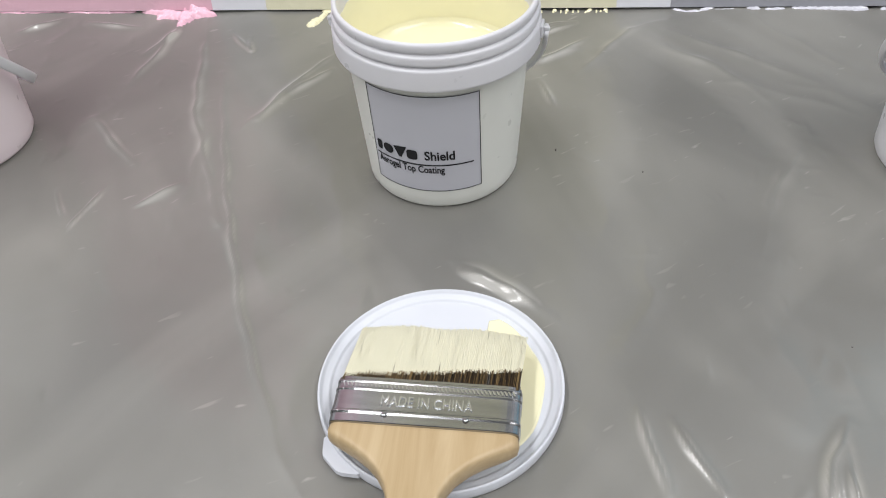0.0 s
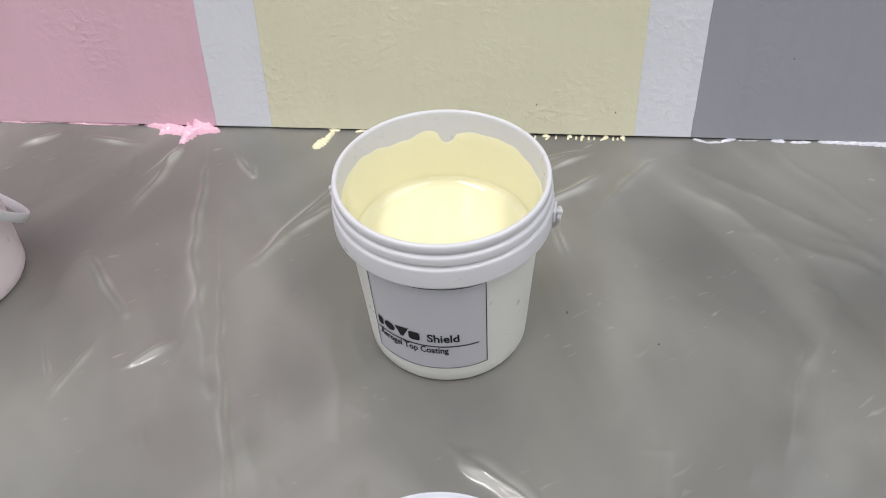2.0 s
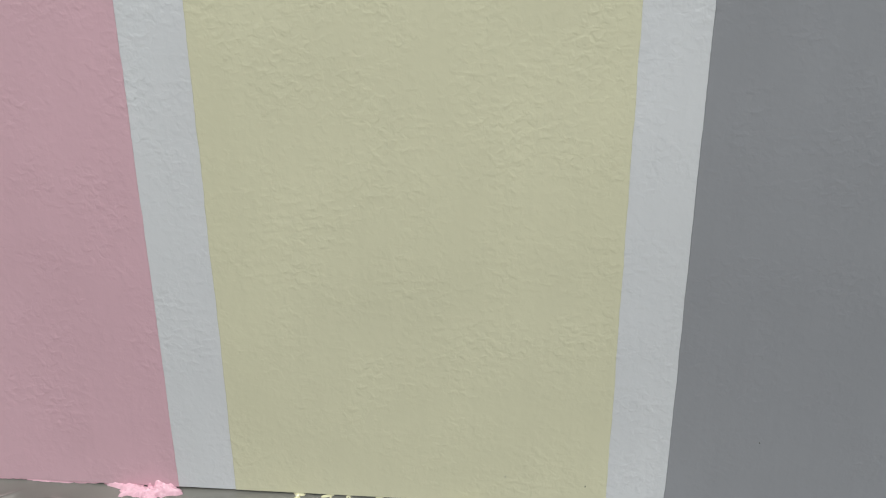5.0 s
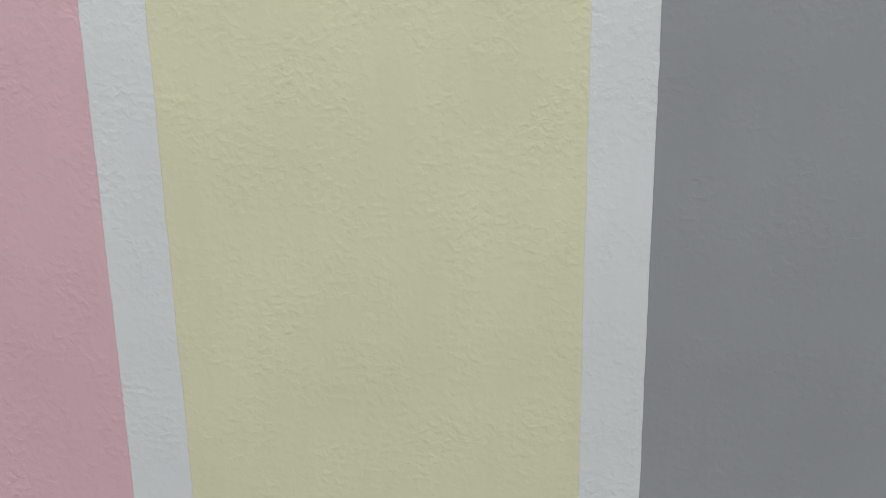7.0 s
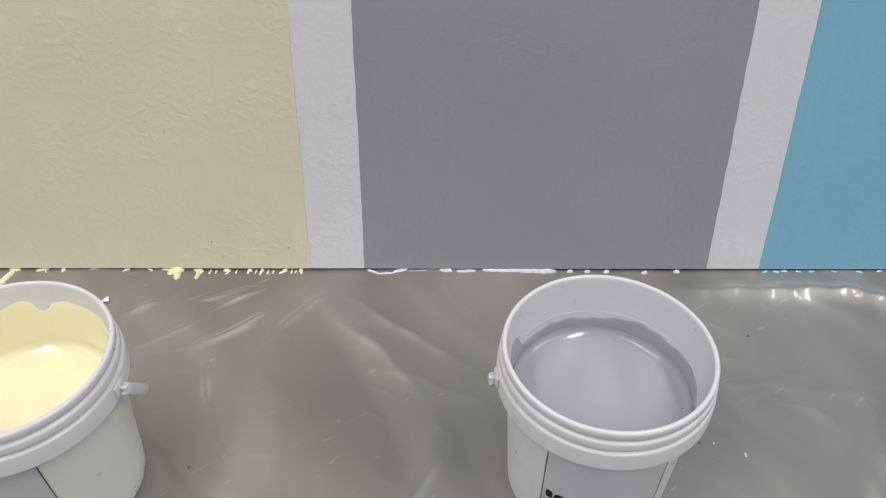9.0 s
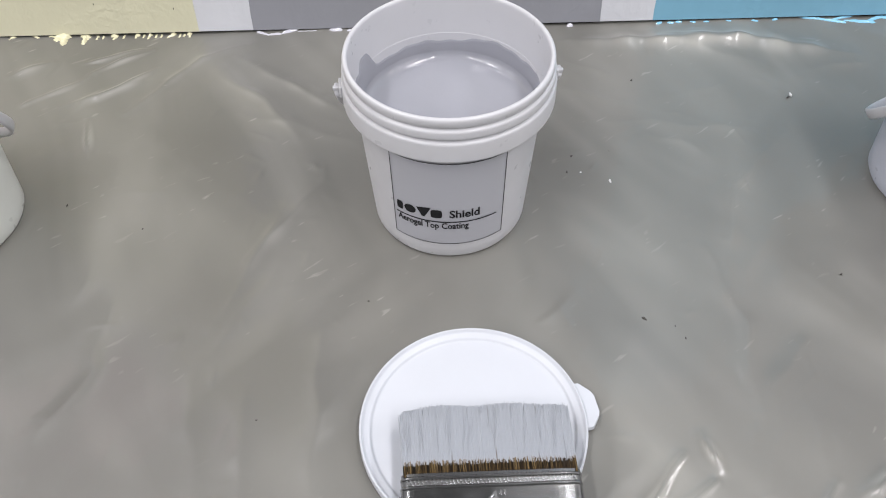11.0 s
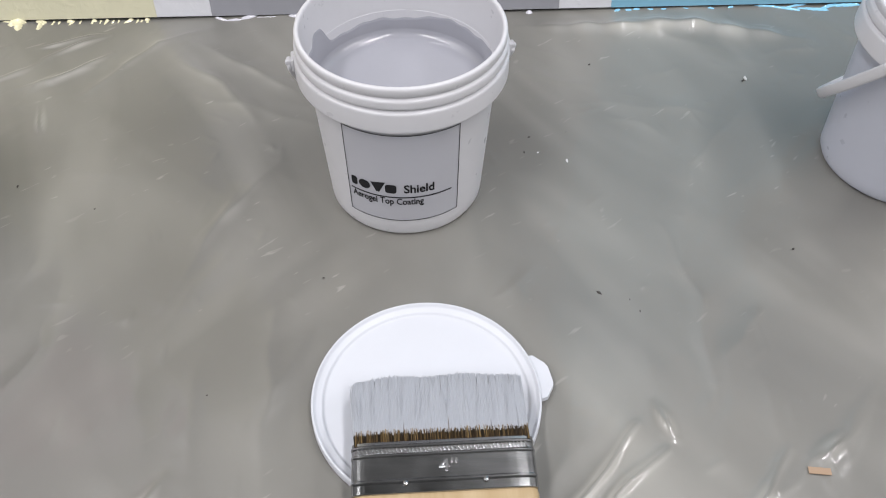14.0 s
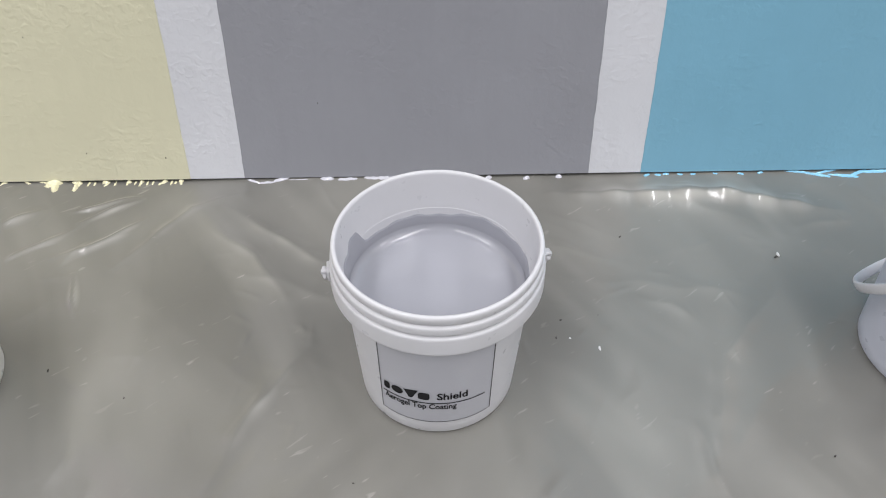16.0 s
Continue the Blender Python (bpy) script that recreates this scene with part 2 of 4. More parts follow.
# extra milk by slope: the paleness of lit creases is painted into the film
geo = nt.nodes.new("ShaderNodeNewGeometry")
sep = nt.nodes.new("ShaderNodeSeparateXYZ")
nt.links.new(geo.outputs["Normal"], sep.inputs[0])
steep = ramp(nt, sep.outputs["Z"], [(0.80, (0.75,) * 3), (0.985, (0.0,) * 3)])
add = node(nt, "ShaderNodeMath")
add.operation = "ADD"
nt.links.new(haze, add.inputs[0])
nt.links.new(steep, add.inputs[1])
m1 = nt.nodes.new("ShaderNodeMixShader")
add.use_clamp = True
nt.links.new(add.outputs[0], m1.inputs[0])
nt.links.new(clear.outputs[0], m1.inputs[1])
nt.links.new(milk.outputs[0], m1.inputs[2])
m2 = nt.nodes.new("ShaderNodeMixShader")
nt.links.new(fres.outputs[0], m2.inputs[0])
nt.links.new(m1.outputs[0], m2.inputs[1])
nt.links.new(gloss.outputs[0], m2.inputs[2])
nt.links.new(m2.outputs[0], out.inputs["Surface"])

M_ROOM = wall_paint("plain_grey_room_paint", (0.19, 0.19, 0.19), 0.6, 0.0002)
M_DIRT = plastic("dark_dirt", (0.05, 0.045, 0.04), 0.7)
M_CHIP_GLINT = plastic("white_chip_and_glint", (0.75, 0.75, 0.75), 0.5)
M_CARD = plastic("brown_card", (0.36, 0.25, 0.17), 0.7)


# ---- mesh helpers ----
def mesh_object(name, bm, mat, smooth=False, parent=None, label=""):
    me = bpy.data.meshes.new(name)
    bm.normal_update()
    bm.to_mesh(me)
    bm.free()
    me.materials.append(mat)
    if smooth:
        me.polygons.foreach_set("use_smooth", [True] * len(me.polygons))
    ob = new(name, me)
    if parent is not None:
        ob.parent = parent
    if label:
        tagged(ob, label)
    return ob


def part(name, bm, mat, parent, label="", smooth=True):
    return mesh_object(name, bm, mat, smooth, parent, label)


def thing(name, label, category, m, group="", kind=""):
    ob = new(name)
    ob.empty_display_size = 0.02
    ob.matrix_world = m
    return tagged(ob, label, category, group, kind)


def box(bm, x0, x1, y0, y1, z0, z1, bevel=0.0, segs=2):
    made = bmesh.ops.create_cube(bm, size=1)["verts"]
    bmesh.ops.scale(bm, vec=(x1 - x0, y1 - y0, z1 - z0), verts=made)
    bmesh.ops.translate(bm, vec=((x0 + x1) / 2, (y0 + y1) / 2, (z0 + z1) / 2), verts=made)
    if bevel:
        edges = list({e for vert in made for e in vert.link_edges})
        bmesh.ops.bevel(bm, geom=edges, offset=bevel, segments=segs, affect="EDGES", profile=0.5)
    return bm


def lathe(bm, profile, segs=96, closed=False):
    """Turns a profile of (radius, height) round z."""
    rings = []
    for r, z in profile:
        if r < 1e-6:
            rings.append([bm.verts.new((0, 0, z))])
        else:
            rings.append([bm.verts.new((r * math.cos(2 * math.pi * k / segs), r * math.sin(2 * math.pi * k / segs), z)) for k in range(segs)])
    pairs = list(zip(rings, rings[1:])) + ([(rings[-1], rings[0])] if closed else [])
    for a, c in pairs:
        for k in range(segs):
            j = (k + 1) % segs
            face = [a[k % len(a)], a[j % len(a)], c[j % len(c)], c[k % len(c)]]
            face = list(dict.fromkeys(face))
            if len(face) > 2:
                bm.faces.new(face)
    return bm


def sweep(bm, points, half_w, half_t, ups, closed=False):
    """A strap of rounded section along points; ups gives the direction of its width at each."""
    rings = []
    n = len(points)
    for k in range(n):
        a, c = points[max(k - 1, 0)], points[min(k + 1, n - 1)]
        tan = (c - a).normalized()
        up = (ups[k] - tan * ups[k].dot(tan)).normalized()
        side = tan.cross(up)
        ring = []
        for j in range(12):
            ang = 2 * math.pi * j / 12
            cx, sx = math.cos(ang), math.sin(ang)
            q = 0.6
            ring.append(bm.verts.new(points[k] + up * half_w * math.copysign(abs(cx) ** q, cx) + side * half_t * math.copysign(abs(sx) ** q, sx)))
        rings.append(ring)
    for a, c in zip(rings, rings[1:]):
        for j in range(12):
            bm.faces.new((a[j], a[(j + 1) % 12], c[(j + 1) % 12], c[j]))
    bm.faces.new(list(reversed(rings[0])))
    bm.faces.new(rings[-1])
    return bm


def recalc(bm):
    bmesh.ops.recalc_face_normals(bm, faces=bm.faces[:])
    return bm


# ---- room ----
def slab(name, x0, x1, y0, y1, z0, z1, mat, label, category):
    ob = mesh_object(name, box(bmesh.new(), x0, x1, y0, y1, z0, z1), mat)
    return tagged(ob, label, category, kind="structure")


slab("floor", -3.4, 3.9, -4.4, 0.6, -0.12, 0.0, M_FLOOR, "grey sealed concrete floor under the plastic sheet", "floor")
slab("ceiling", -3.4, 3.9, -4.4, 0.6, 2.8, 2.9, M_ROOM, "plain grey ceiling of the room", "ceiling")
slab("wall_north", -3.3, 3.8, 0.32, 0.44, 0.0, 2.8, M_ROOM, "plain grey wall behind the leaning painted board", "wall")
slab("wall_south", -3.3, 3.8, -4.3, -4.18, 0.0, 2.8, M_ROOM, "plain grey wall closing the room", "wall")
slab("wall_west", -3.4, -3.3, -4.3, 0.44, 0.0, 2.8, M_ROOM, "plain grey wall closing the room", "wall")
slab("wall_east", 3.8, 3.9, -4.3, 0.44, 0.0, 2.8, M_ROOM, "plain grey wall closing the room", "wall")

# ---- leaning test board with colour patches ----
LEAN = math.degrees(math.atan(0.185))
GAP = 0.0035
board = thing("test_board", "white board with pink, yellow, grey and blue paint patches, leaning back", "painted board", pose(0, -0.0035, GAP, -LEAN, 0, 0))
B_H = 1.25
part("panel", box(bmesh.new(), -1.0, 1.42, 0.0, 0.012, 0.0, B_H, 0.0006, 1), M_PRIMER, board, "white roller-textured face of the board", False)


def patch(name, x0, x1, mat, label, seed, lip=0.0):
    """A coat of paint with slightly ragged taped edges."""
    rng = random.Random(seed)
    bm = bmesh.new()
    n = 260
    rows = []
    dl = dr = 0.0
    for k in range(n + 1):
        z = 0.0005 + (B_H - 0.06) * k / n
        dl = 0.75 * dl + rng.uniform(-0.00025, 0.00025)
        dr = 0.75 * dr + rng.uniform(-0.00025, 0.00025)
        xs = (x0 + dl, x0 + dl + 0.0008, x1 + dr - 0.0008, x1 + dr)
        ys = (-0.0001, -0.0004, -0.0004, -0.0001)
        rows.append([bm.verts.new((x, y, z)) for x, y in zip(xs, ys)])
    for a, c in zip(rows, rows[1:]):
        for j in range(3):
            bm.faces.new((a[j], a[j + 1], c[j + 1], c[j]))
    return part(name, bm, mat, board, label, False)


patch("pink_patch", -0.60, -0.2325, M_PINK, "pastel pink paint patch", 1)
patch("yellow_patch", -0.176, 0.176, M_YELLOW, "pale yellow paint patch", 2)
patch("grey_patch", 0.2284, 0.564, M_GREY, "mid grey paint patch", 3)
patch("blue_patch", 0.6155, 1.0, M_BLUE, "sky blue paint patch", 4)

# specks of dirt caught in the paint
for x, z, size in ((0.0830, 0.0300, 0.0014), (0.1566, 0.0238, 0.0016), (0.3058, 0.0780, 0.0013), (0.0570, 0.1425, 0.0010)):
    bm = bmesh.new()
    bmesh.ops.create_icosphere(bm, subdivisions=1, radius=size / 2)
    bmesh.ops.scale(bm, vec=(0.6, 0.5, 1.5), verts=bm.verts[:])
    bmesh.ops.translate(bm, vec=(x, -0.0005, z), verts=bm.verts[:])
    part("speck", bm, M_DIRT, board, "dark speck caught in the paint")

# ---- plastic sheet ----
TUBS = [(-0.388, -0.224), (0.0217, -0.2418), (0.4104, -0.2348), (0.804, -0.226)]
LIDS = [(0.035, -0.4600), (0.4186, -0.4312)]


def axis(lo, a, c, hi, fine, coarse):
    return np.concatenate([np.arange(lo, a, coarse), np.arange(a, c, fine), np.arange(c, hi + 1e-6, coarse)])


gx, gy = axis(-1.1, -0.62, 1.0, 1.5, 0.0018, 0.02), axis(-1.15, -0.60, 0.006, 0.03, 0.0018, 0.012)
X, Y = np.meshgrid(gx, gy)
Z = np.zeros_like(X)
rng = np.random.RandomState(7)


def waves(scale, count, amp):
    """Soft undulation: a sum of plane waves of about one wavelength."""
    total = np.zeros_like(X)
    for _ in range(count):
        ang, ph, k = rng.uniform(0, math.pi), rng.uniform(0, 6.28), 2 * math.pi / (scale * rng.uniform(0.7, 1.5))
        total += np.sin(k * (X * math.cos(ang) + Y * math.sin(ang)) + ph)
    return amp * total / math.sqrt(count)


def ridge(points, height, width, wander=0.0014):
    """A sharp-topped crease in the film along a chain of points."""
    px, py = [p[0] for p in points], [p[1] for p in points]
    pad = 5 * width + 0.004
    i0, i1 = np.searchsorted(gx, min(px) - pad), np.searchsorted(gx, max(px) + pad)
    j0, j1 = np.searchsorted(gy, min(py) - pad), np.searchsorted(gy, max(py) + pad)
    A, B = X[j0:j1, i0:i1], Y[j0:j1, i0:i1]
    best = np.zeros_like(A)
    total = sum(math.dist(p, q) for p, q in zip(points, points[1:]))
    run, ph = 0.0, rng.uniform(0, 6.28)
    for p, q in zip(points, points[1:]):
        d = np.array(q) - p
        ln = math.hypot(*d)
        d /= ln
        u = (A - p[0]) * d[0] + (B - p[1]) * d[1]
        w = -(A - p[0]) * d[1] + (B - p[1]) * d[0]
        s = (run + np.clip(u, 0, ln)) / total
        w = w + wander * np.sin(2 * math.pi * (run + u) / 0.06 + ph)
        over = np.maximum(np.maximum(-u, u - ln), 0)
        amp = (0.3 + 0.7 * np.sin(math.pi * np.clip(s, 0.02, 0.98))) * (0.88 + 0.12 * np.sin(2 * math.pi * (run + u) / 0.033 + 2 * ph))
        best = np.maximum(best, amp * height * np.exp(-(np.abs(w) / width) ** 1.25 - (over / width) ** 2))
        run += ln
    Z[j0:j1, i0:i1] += best


CREASES = [
    ([(-0.192, -0.116), (-0.146, -0.276), (-0.099, -0.411), (-0.055, -0.506), (-0.037, -0.533)], 1.7, 3.0),
    ([(-0.258, -0.016), (-0.264, -0.086), (-0.275, -0.134)], 3.2, 5),
    ([(-0.234, -0.016), (-0.2, -0.178), (-0.139, -0.321)], 2.6, 5),
    ([(0.15, -0.471), (0.159, -0.523)], 2.6, 3),
    ([(0.168, -0.478), (0.188, -0.522)], 2.4, 3),
    ([(-0.089, -0.082), (-0.121, -0.141), (-0.14, -0.192)], 2.8, 4),
    ([(-0.09, -0.113), (-0.118, -0.153)], 2.8, 4),
    ([(0.068, -0.048), (0.135, -0.025)], 2.8, 4),
    ([(0.084, -0.061), (0.135, -0.028)], 2.8, 4),
    ([(0.035, -0.352), (0.075, -0.378), (0.108, -0.408)], 4.2, 9),
    ([(0.042, -0.363), (0.091, -0.39)], 2.8, 4),
    ([(0.461, -0.551), (0.5, -0.505), (0.546, -0.454)], 3.2, 3),
    ([(0.487, -0.551), (0.524, -0.499), (0.56, -0.471)], 3.2, 3),
    ([(0.566, -0.552), (0.589, -0.525), (0.634, -0.474)], 2.4, 3),
    ([(0.238, -0.536), (0.249, -0.5), (0.264, -0.475)], 2.8, 4),
    ([(0.255, -0.537), (0.259, -0.493)], 2.8, 4),
    ([(0.268, -0.533), (0.307, -0.531)], 2.8, 4),
    ([(0.322, -0.524), (0.335, -0.538)], 2.8, 4),
    ([(0.013, -0.062), (0.045, -0.043)], 2.6, 5),
    ([(0.03, -0.109), (0.09, -0.064)], 2.6, 6),
    ([(0.636, -0.029), (0.7, -0.039), (0.79, -0.061)], 6.5, 15),
    ([(0.132, -0.118), (0.185, -0.045), (0.228, -0.024)], 2.6, 7),
    ([(0.22, -0.046), (0.275, -0.09), (0.333, -0.135)], 2.6, 8),
    ([(-0.287, -0.188), (-0.23, -0.251)], 2.8, 4),
    ([(-0.205, -0.041), (-0.175, -0.077), (-0.182, -0.051)], 2.8, 4),
    ([(0.204, -0.069), (0.253, -0.111), (0.284, -0.158)], 2.4, 8),
    ([(0.098, -0.127), (0.112, -0.17)], 2.8, 4),
    ([(0.53, -0.031), (0.611, -0.035), (0.685, -0.038)], 6, 13),
    ([(-0.421, -0.042), (-0.388, -0.02)], 4, 5),
    ([(-0.283, -0.278), (-0.259, -0.323)], 2.8, 4),
    ([(-0.103, -0.125), (-0.154, -0.21)], 2.2, 7),
    ([(0.145, -0.057), (0.102, -0.097)], 2.8, 4),
    ([(0.059, -0.114), (0.138, -0.075)], 2, 6),
    ([(0.245, -0.346), (0.283, -0.237)], 2, 10),
    ([(0.652, -0.483), (0.668, -0.468)], 2.8, 4),
    ([(-0.214, -0.303), (-0.182, -0.276)], 2.8, 4),
    ([(-0.357, -0.025), (-0.301, -0.034)], 3, 4),
    ([(-0.278, -0.083), (-0.257, -0.044)], 2.8, 4),
    ([(-0.256, -0.341), (-0.242, -0.277)], 2.8, 4),
    ([(0.559, -0.442), (0.568, -0.463)], 2.8, 4),
    ([(0.70, -0.16), (0.635, -0.23), (0.605, -0.33)], 1.8, 8),
    ([(0.26, -0.29), (0.31, -0.21)], 1.8, 8),
]
Z += waves(0.30, 9, 0.0010) + waves(0.11, 12, 0.00035)
for pts, hh, ww in CREASES:
    ridge(pts, 1.3 * hh / 1000, ww / 1000, 0.0008)


def lie(x, y):
    """The way the folds run at a place, in radians: they fan out from the tubs and from the board's foot."""
    if x < -0.12:
        return 1.85 + 1.2 * (x + 0.3)
    if x < 0.12:
        return 0.95 if y > -0.3 else 1.9
    if x < 0.42 and y > -0.27:
        return 2.35
    return 1.1 if y < -0.2 else 2.8


for _ in range(110):
    px, py, ln = rng.uniform(-0.6, 1.0), rng.uniform(-0.58, -0.02), rng.uniform(0.035, 0.15)
    ang = lie(px, py) + rng.normal(0, 0.33)
    mx, my = px + 0.5 * ln * math.cos(ang), py + 0.5 * ln * math.sin(ang)
    end = ang + rng.normal(0, 0.25)
    ridge([(px, py), (mx, my), (mx + 0.5 * ln * math.cos(end), my + 0.5 * ln * math.sin(end))], rng.uniform(0.0006, 0.0017), rng.uniform(0.005, 0.013), 0.002)
for _ in range(420):
    px, py, ln = rng.uniform(-0.6, 1.0), rng.uniform(-0.58, -0.01), rng.uniform(0.006, 0.026)
    ang = lie(px, py) + rng.normal(0, 0.7)
    ridge([(px, py), (px + ln * math.cos(ang), py + ln * math.sin(ang))], rng.uniform(0.0002, 0.0007), rng.uniform(0.0017, 0.0030), 0.0006)
Z = Z + 0.0012
Z = np.maximum(Z, 0.0006)
flat = np.ones_like(Z)
for (cx, cy), r0 in [(p, 0.054) for p in TUBS] + [(p, 0.072) for p in LIDS]:
    d = np.hypot(X - cx, Y - cy)
    flat *= np.clip((d - r0) / 0.018, 0, 1)
flat *= np.clip((0.012 - Y) / 0.012, 0, 1) ** 0.5
Z = 0.0008 + (Z - 0.0008) * flat
nx, ny = len(gx), len(gy)
me = bpy.data.meshes.new("plastic_sheet")
idx = np.arange(nx * ny).reshape(ny, nx)
quads = np.stack([idx[:-1, :-1], idx[:-1, 1:], idx[1:, 1:], idx[1:, :-1]], -1).reshape(-1, 4)
me.from_pydata(np.stack([X, Y, Z], -1).reshape(-1, 3).tolist(), [], quads.tolist())
me.polygons.foreach_set("use_smooth", [True] * len(me.polygons))
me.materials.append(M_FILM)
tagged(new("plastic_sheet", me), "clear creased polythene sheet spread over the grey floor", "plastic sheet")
FILM = 0.0011


# ---- tubs ----
R_BASE, R_NECK = 0.0573, 0.0644


def wall_r(z):
    return R_BASE + (R_NECK - R_BASE) * (z / 0.118)


def inner_r(z):
    """The inner wall of the tub."""
    return float(np.interp(z, (0.0, 0.1126, 0.1253, 0.1396), (wall_r(0) - 0.0016, wall_r(0.1125) - 0.0016, 0.0640, 0.0657)))


def tub_body(bm):
    prof = [(0, 0.0016), (0.046, 0.0016), (0.048, 0.0), (0.0540, 0.0), (0.0562, 0.0012), (R_BASE + 0.0002, 0.0036)]
    prof += [(wall_r(z), z) for z in (0.012, 0.04, 0.08, 0.1118, 0.1125)]
    prof += [(wall_r(z) - 0.0016, z) for z in (0.1125, 0.1118, 0.08, 0.04, 0.006)] + [(0.046, 0.0032), (0, 0.0032)]
    return recalc(lathe(bm, prof))


def tub_collar(bm):
    """The stiffened rim: a deep skirt, a middle flange and the lip, with narrow grooves between."""
    prof = [(0.0646, 0.1124), (0.0650, 0.1106), (0.0697, 0.1100), (0.0711, 0.1100), (0.0716, 0.1103), (0.0719, 0.1110), (0.0719, 0.1120), (0.0717, 0.1234), (0.0715, 0.1246), (0.0710, 0.1253), (0.0700, 0.1257)]
    prof += [(0.0691, 0.1260), (0.0688, 0.1264), (0.0688, 0.1270), (0.0692, 0.1275), (0.0702, 0.1279), (0.0706, 0.1284), (0.0707, 0.1292), (0.0706, 0.1326), (0.0704, 0.1336), (0.0698, 0.1342), (0.0688, 0.1346)]
    prof += [(0.0682, 0.1350), (0.0681, 0.1357), (0.0684, 0.1362), (0.0691, 0.1366), (0.0695, 0.1372), (0.0695, 0.1408), (0.0692, 0.1419), (0.0684, 0.1427), (0.0672, 0.1428), (0.0663, 0.1422), (0.0659, 0.1408), (0.0657, 0.1396)]
    return recalc(lathe(bm, prof + [(0.0640, 0.1253), (wall_r(0.1125) - 0.0016, 0.1126)]))


def on_tub(ang, z, lift):
    """A point on the tub's wall; ang 0 faces -y, positive to +x."""
    r = wall_r(z) + lift
    return Vector((r * math.sin(ang), -r * math.cos(ang), z))


def band(bm, x0, x1, z0, z1, lift, turn, steps=28):
    """A strip of paper round the tub, from arc length x0 to x1."""
    low, high = [], []
    for k in range(steps + 1):
        x = x0 + (x1 - x0) * k / steps
        low.append(bm.verts.new(on_tub(turn + x / wall_r(z0), z0, lift)))
        high.append(bm.verts.new(on_tub(turn + x / wall_r(z1), z1, lift)))
    for k in range(steps):
        bm.faces.new((low[k], low[k + 1], high[k + 1], high[k]))
    return bm


def text_mesh(text, width, height, weight, x, y, place, name, mat, parent, label, depth=0.0):
    """Words in the built-in font, of a given width and height over all, laid on a surface by place(x, y)."""
    cu = bpy.data.curves.new("writing", "FONT")
    cu.body, cu.size, cu.offset, cu.resolution_u, cu.extrude = text, 1.0, weight * 25, 3, depth
    tmp = new("writing", cu)
    me = bpy.data.meshes.new_from_object(tmp.evaluated_get(bpy.context.evaluated_depsgraph_get()))
    bpy.data.objects.remove(tmp)
    bm = bmesh.new()
    bm.from_mesh(me)
    bpy.data.meshes.remove(me)
    bmesh.ops.triangulate(bm, faces=bm.faces[:])
    lo, hi = min(v.co.x for v in bm.verts), max(v.co.x for v in bm.verts)
    top = max(v.co.y for v in bm.verts)
    for vert in bm.verts:
        rise = vert.co.z
        vert.co = place(x + (vert.co.x - lo) * width / (hi - lo), y + vert.co.y * height / top)
        vert.co.z += rise
    return part(name, bm, mat, parent, label, False)


def bail(bm, droop, radius=0.0752):
    """A half-round plastic handle hinged on the two lugs, hanging at the back."""
    pts, ups = [], []
    m = Matrix.Rotation(-droop, 3, "X")
    for k in range(49):
        a = math.pi * k / 48
        p = m @ Vector((radius * math.cos(a), radius * 1.53 * math.sin(a), 0))
        pts.append(p + Vector((0, 0, 0.1185)))
        ups.append(m @ Vector((0, 0, 1)))
    return recalc(sweep(bm, pts, 0.0042, 0.0017, ups))


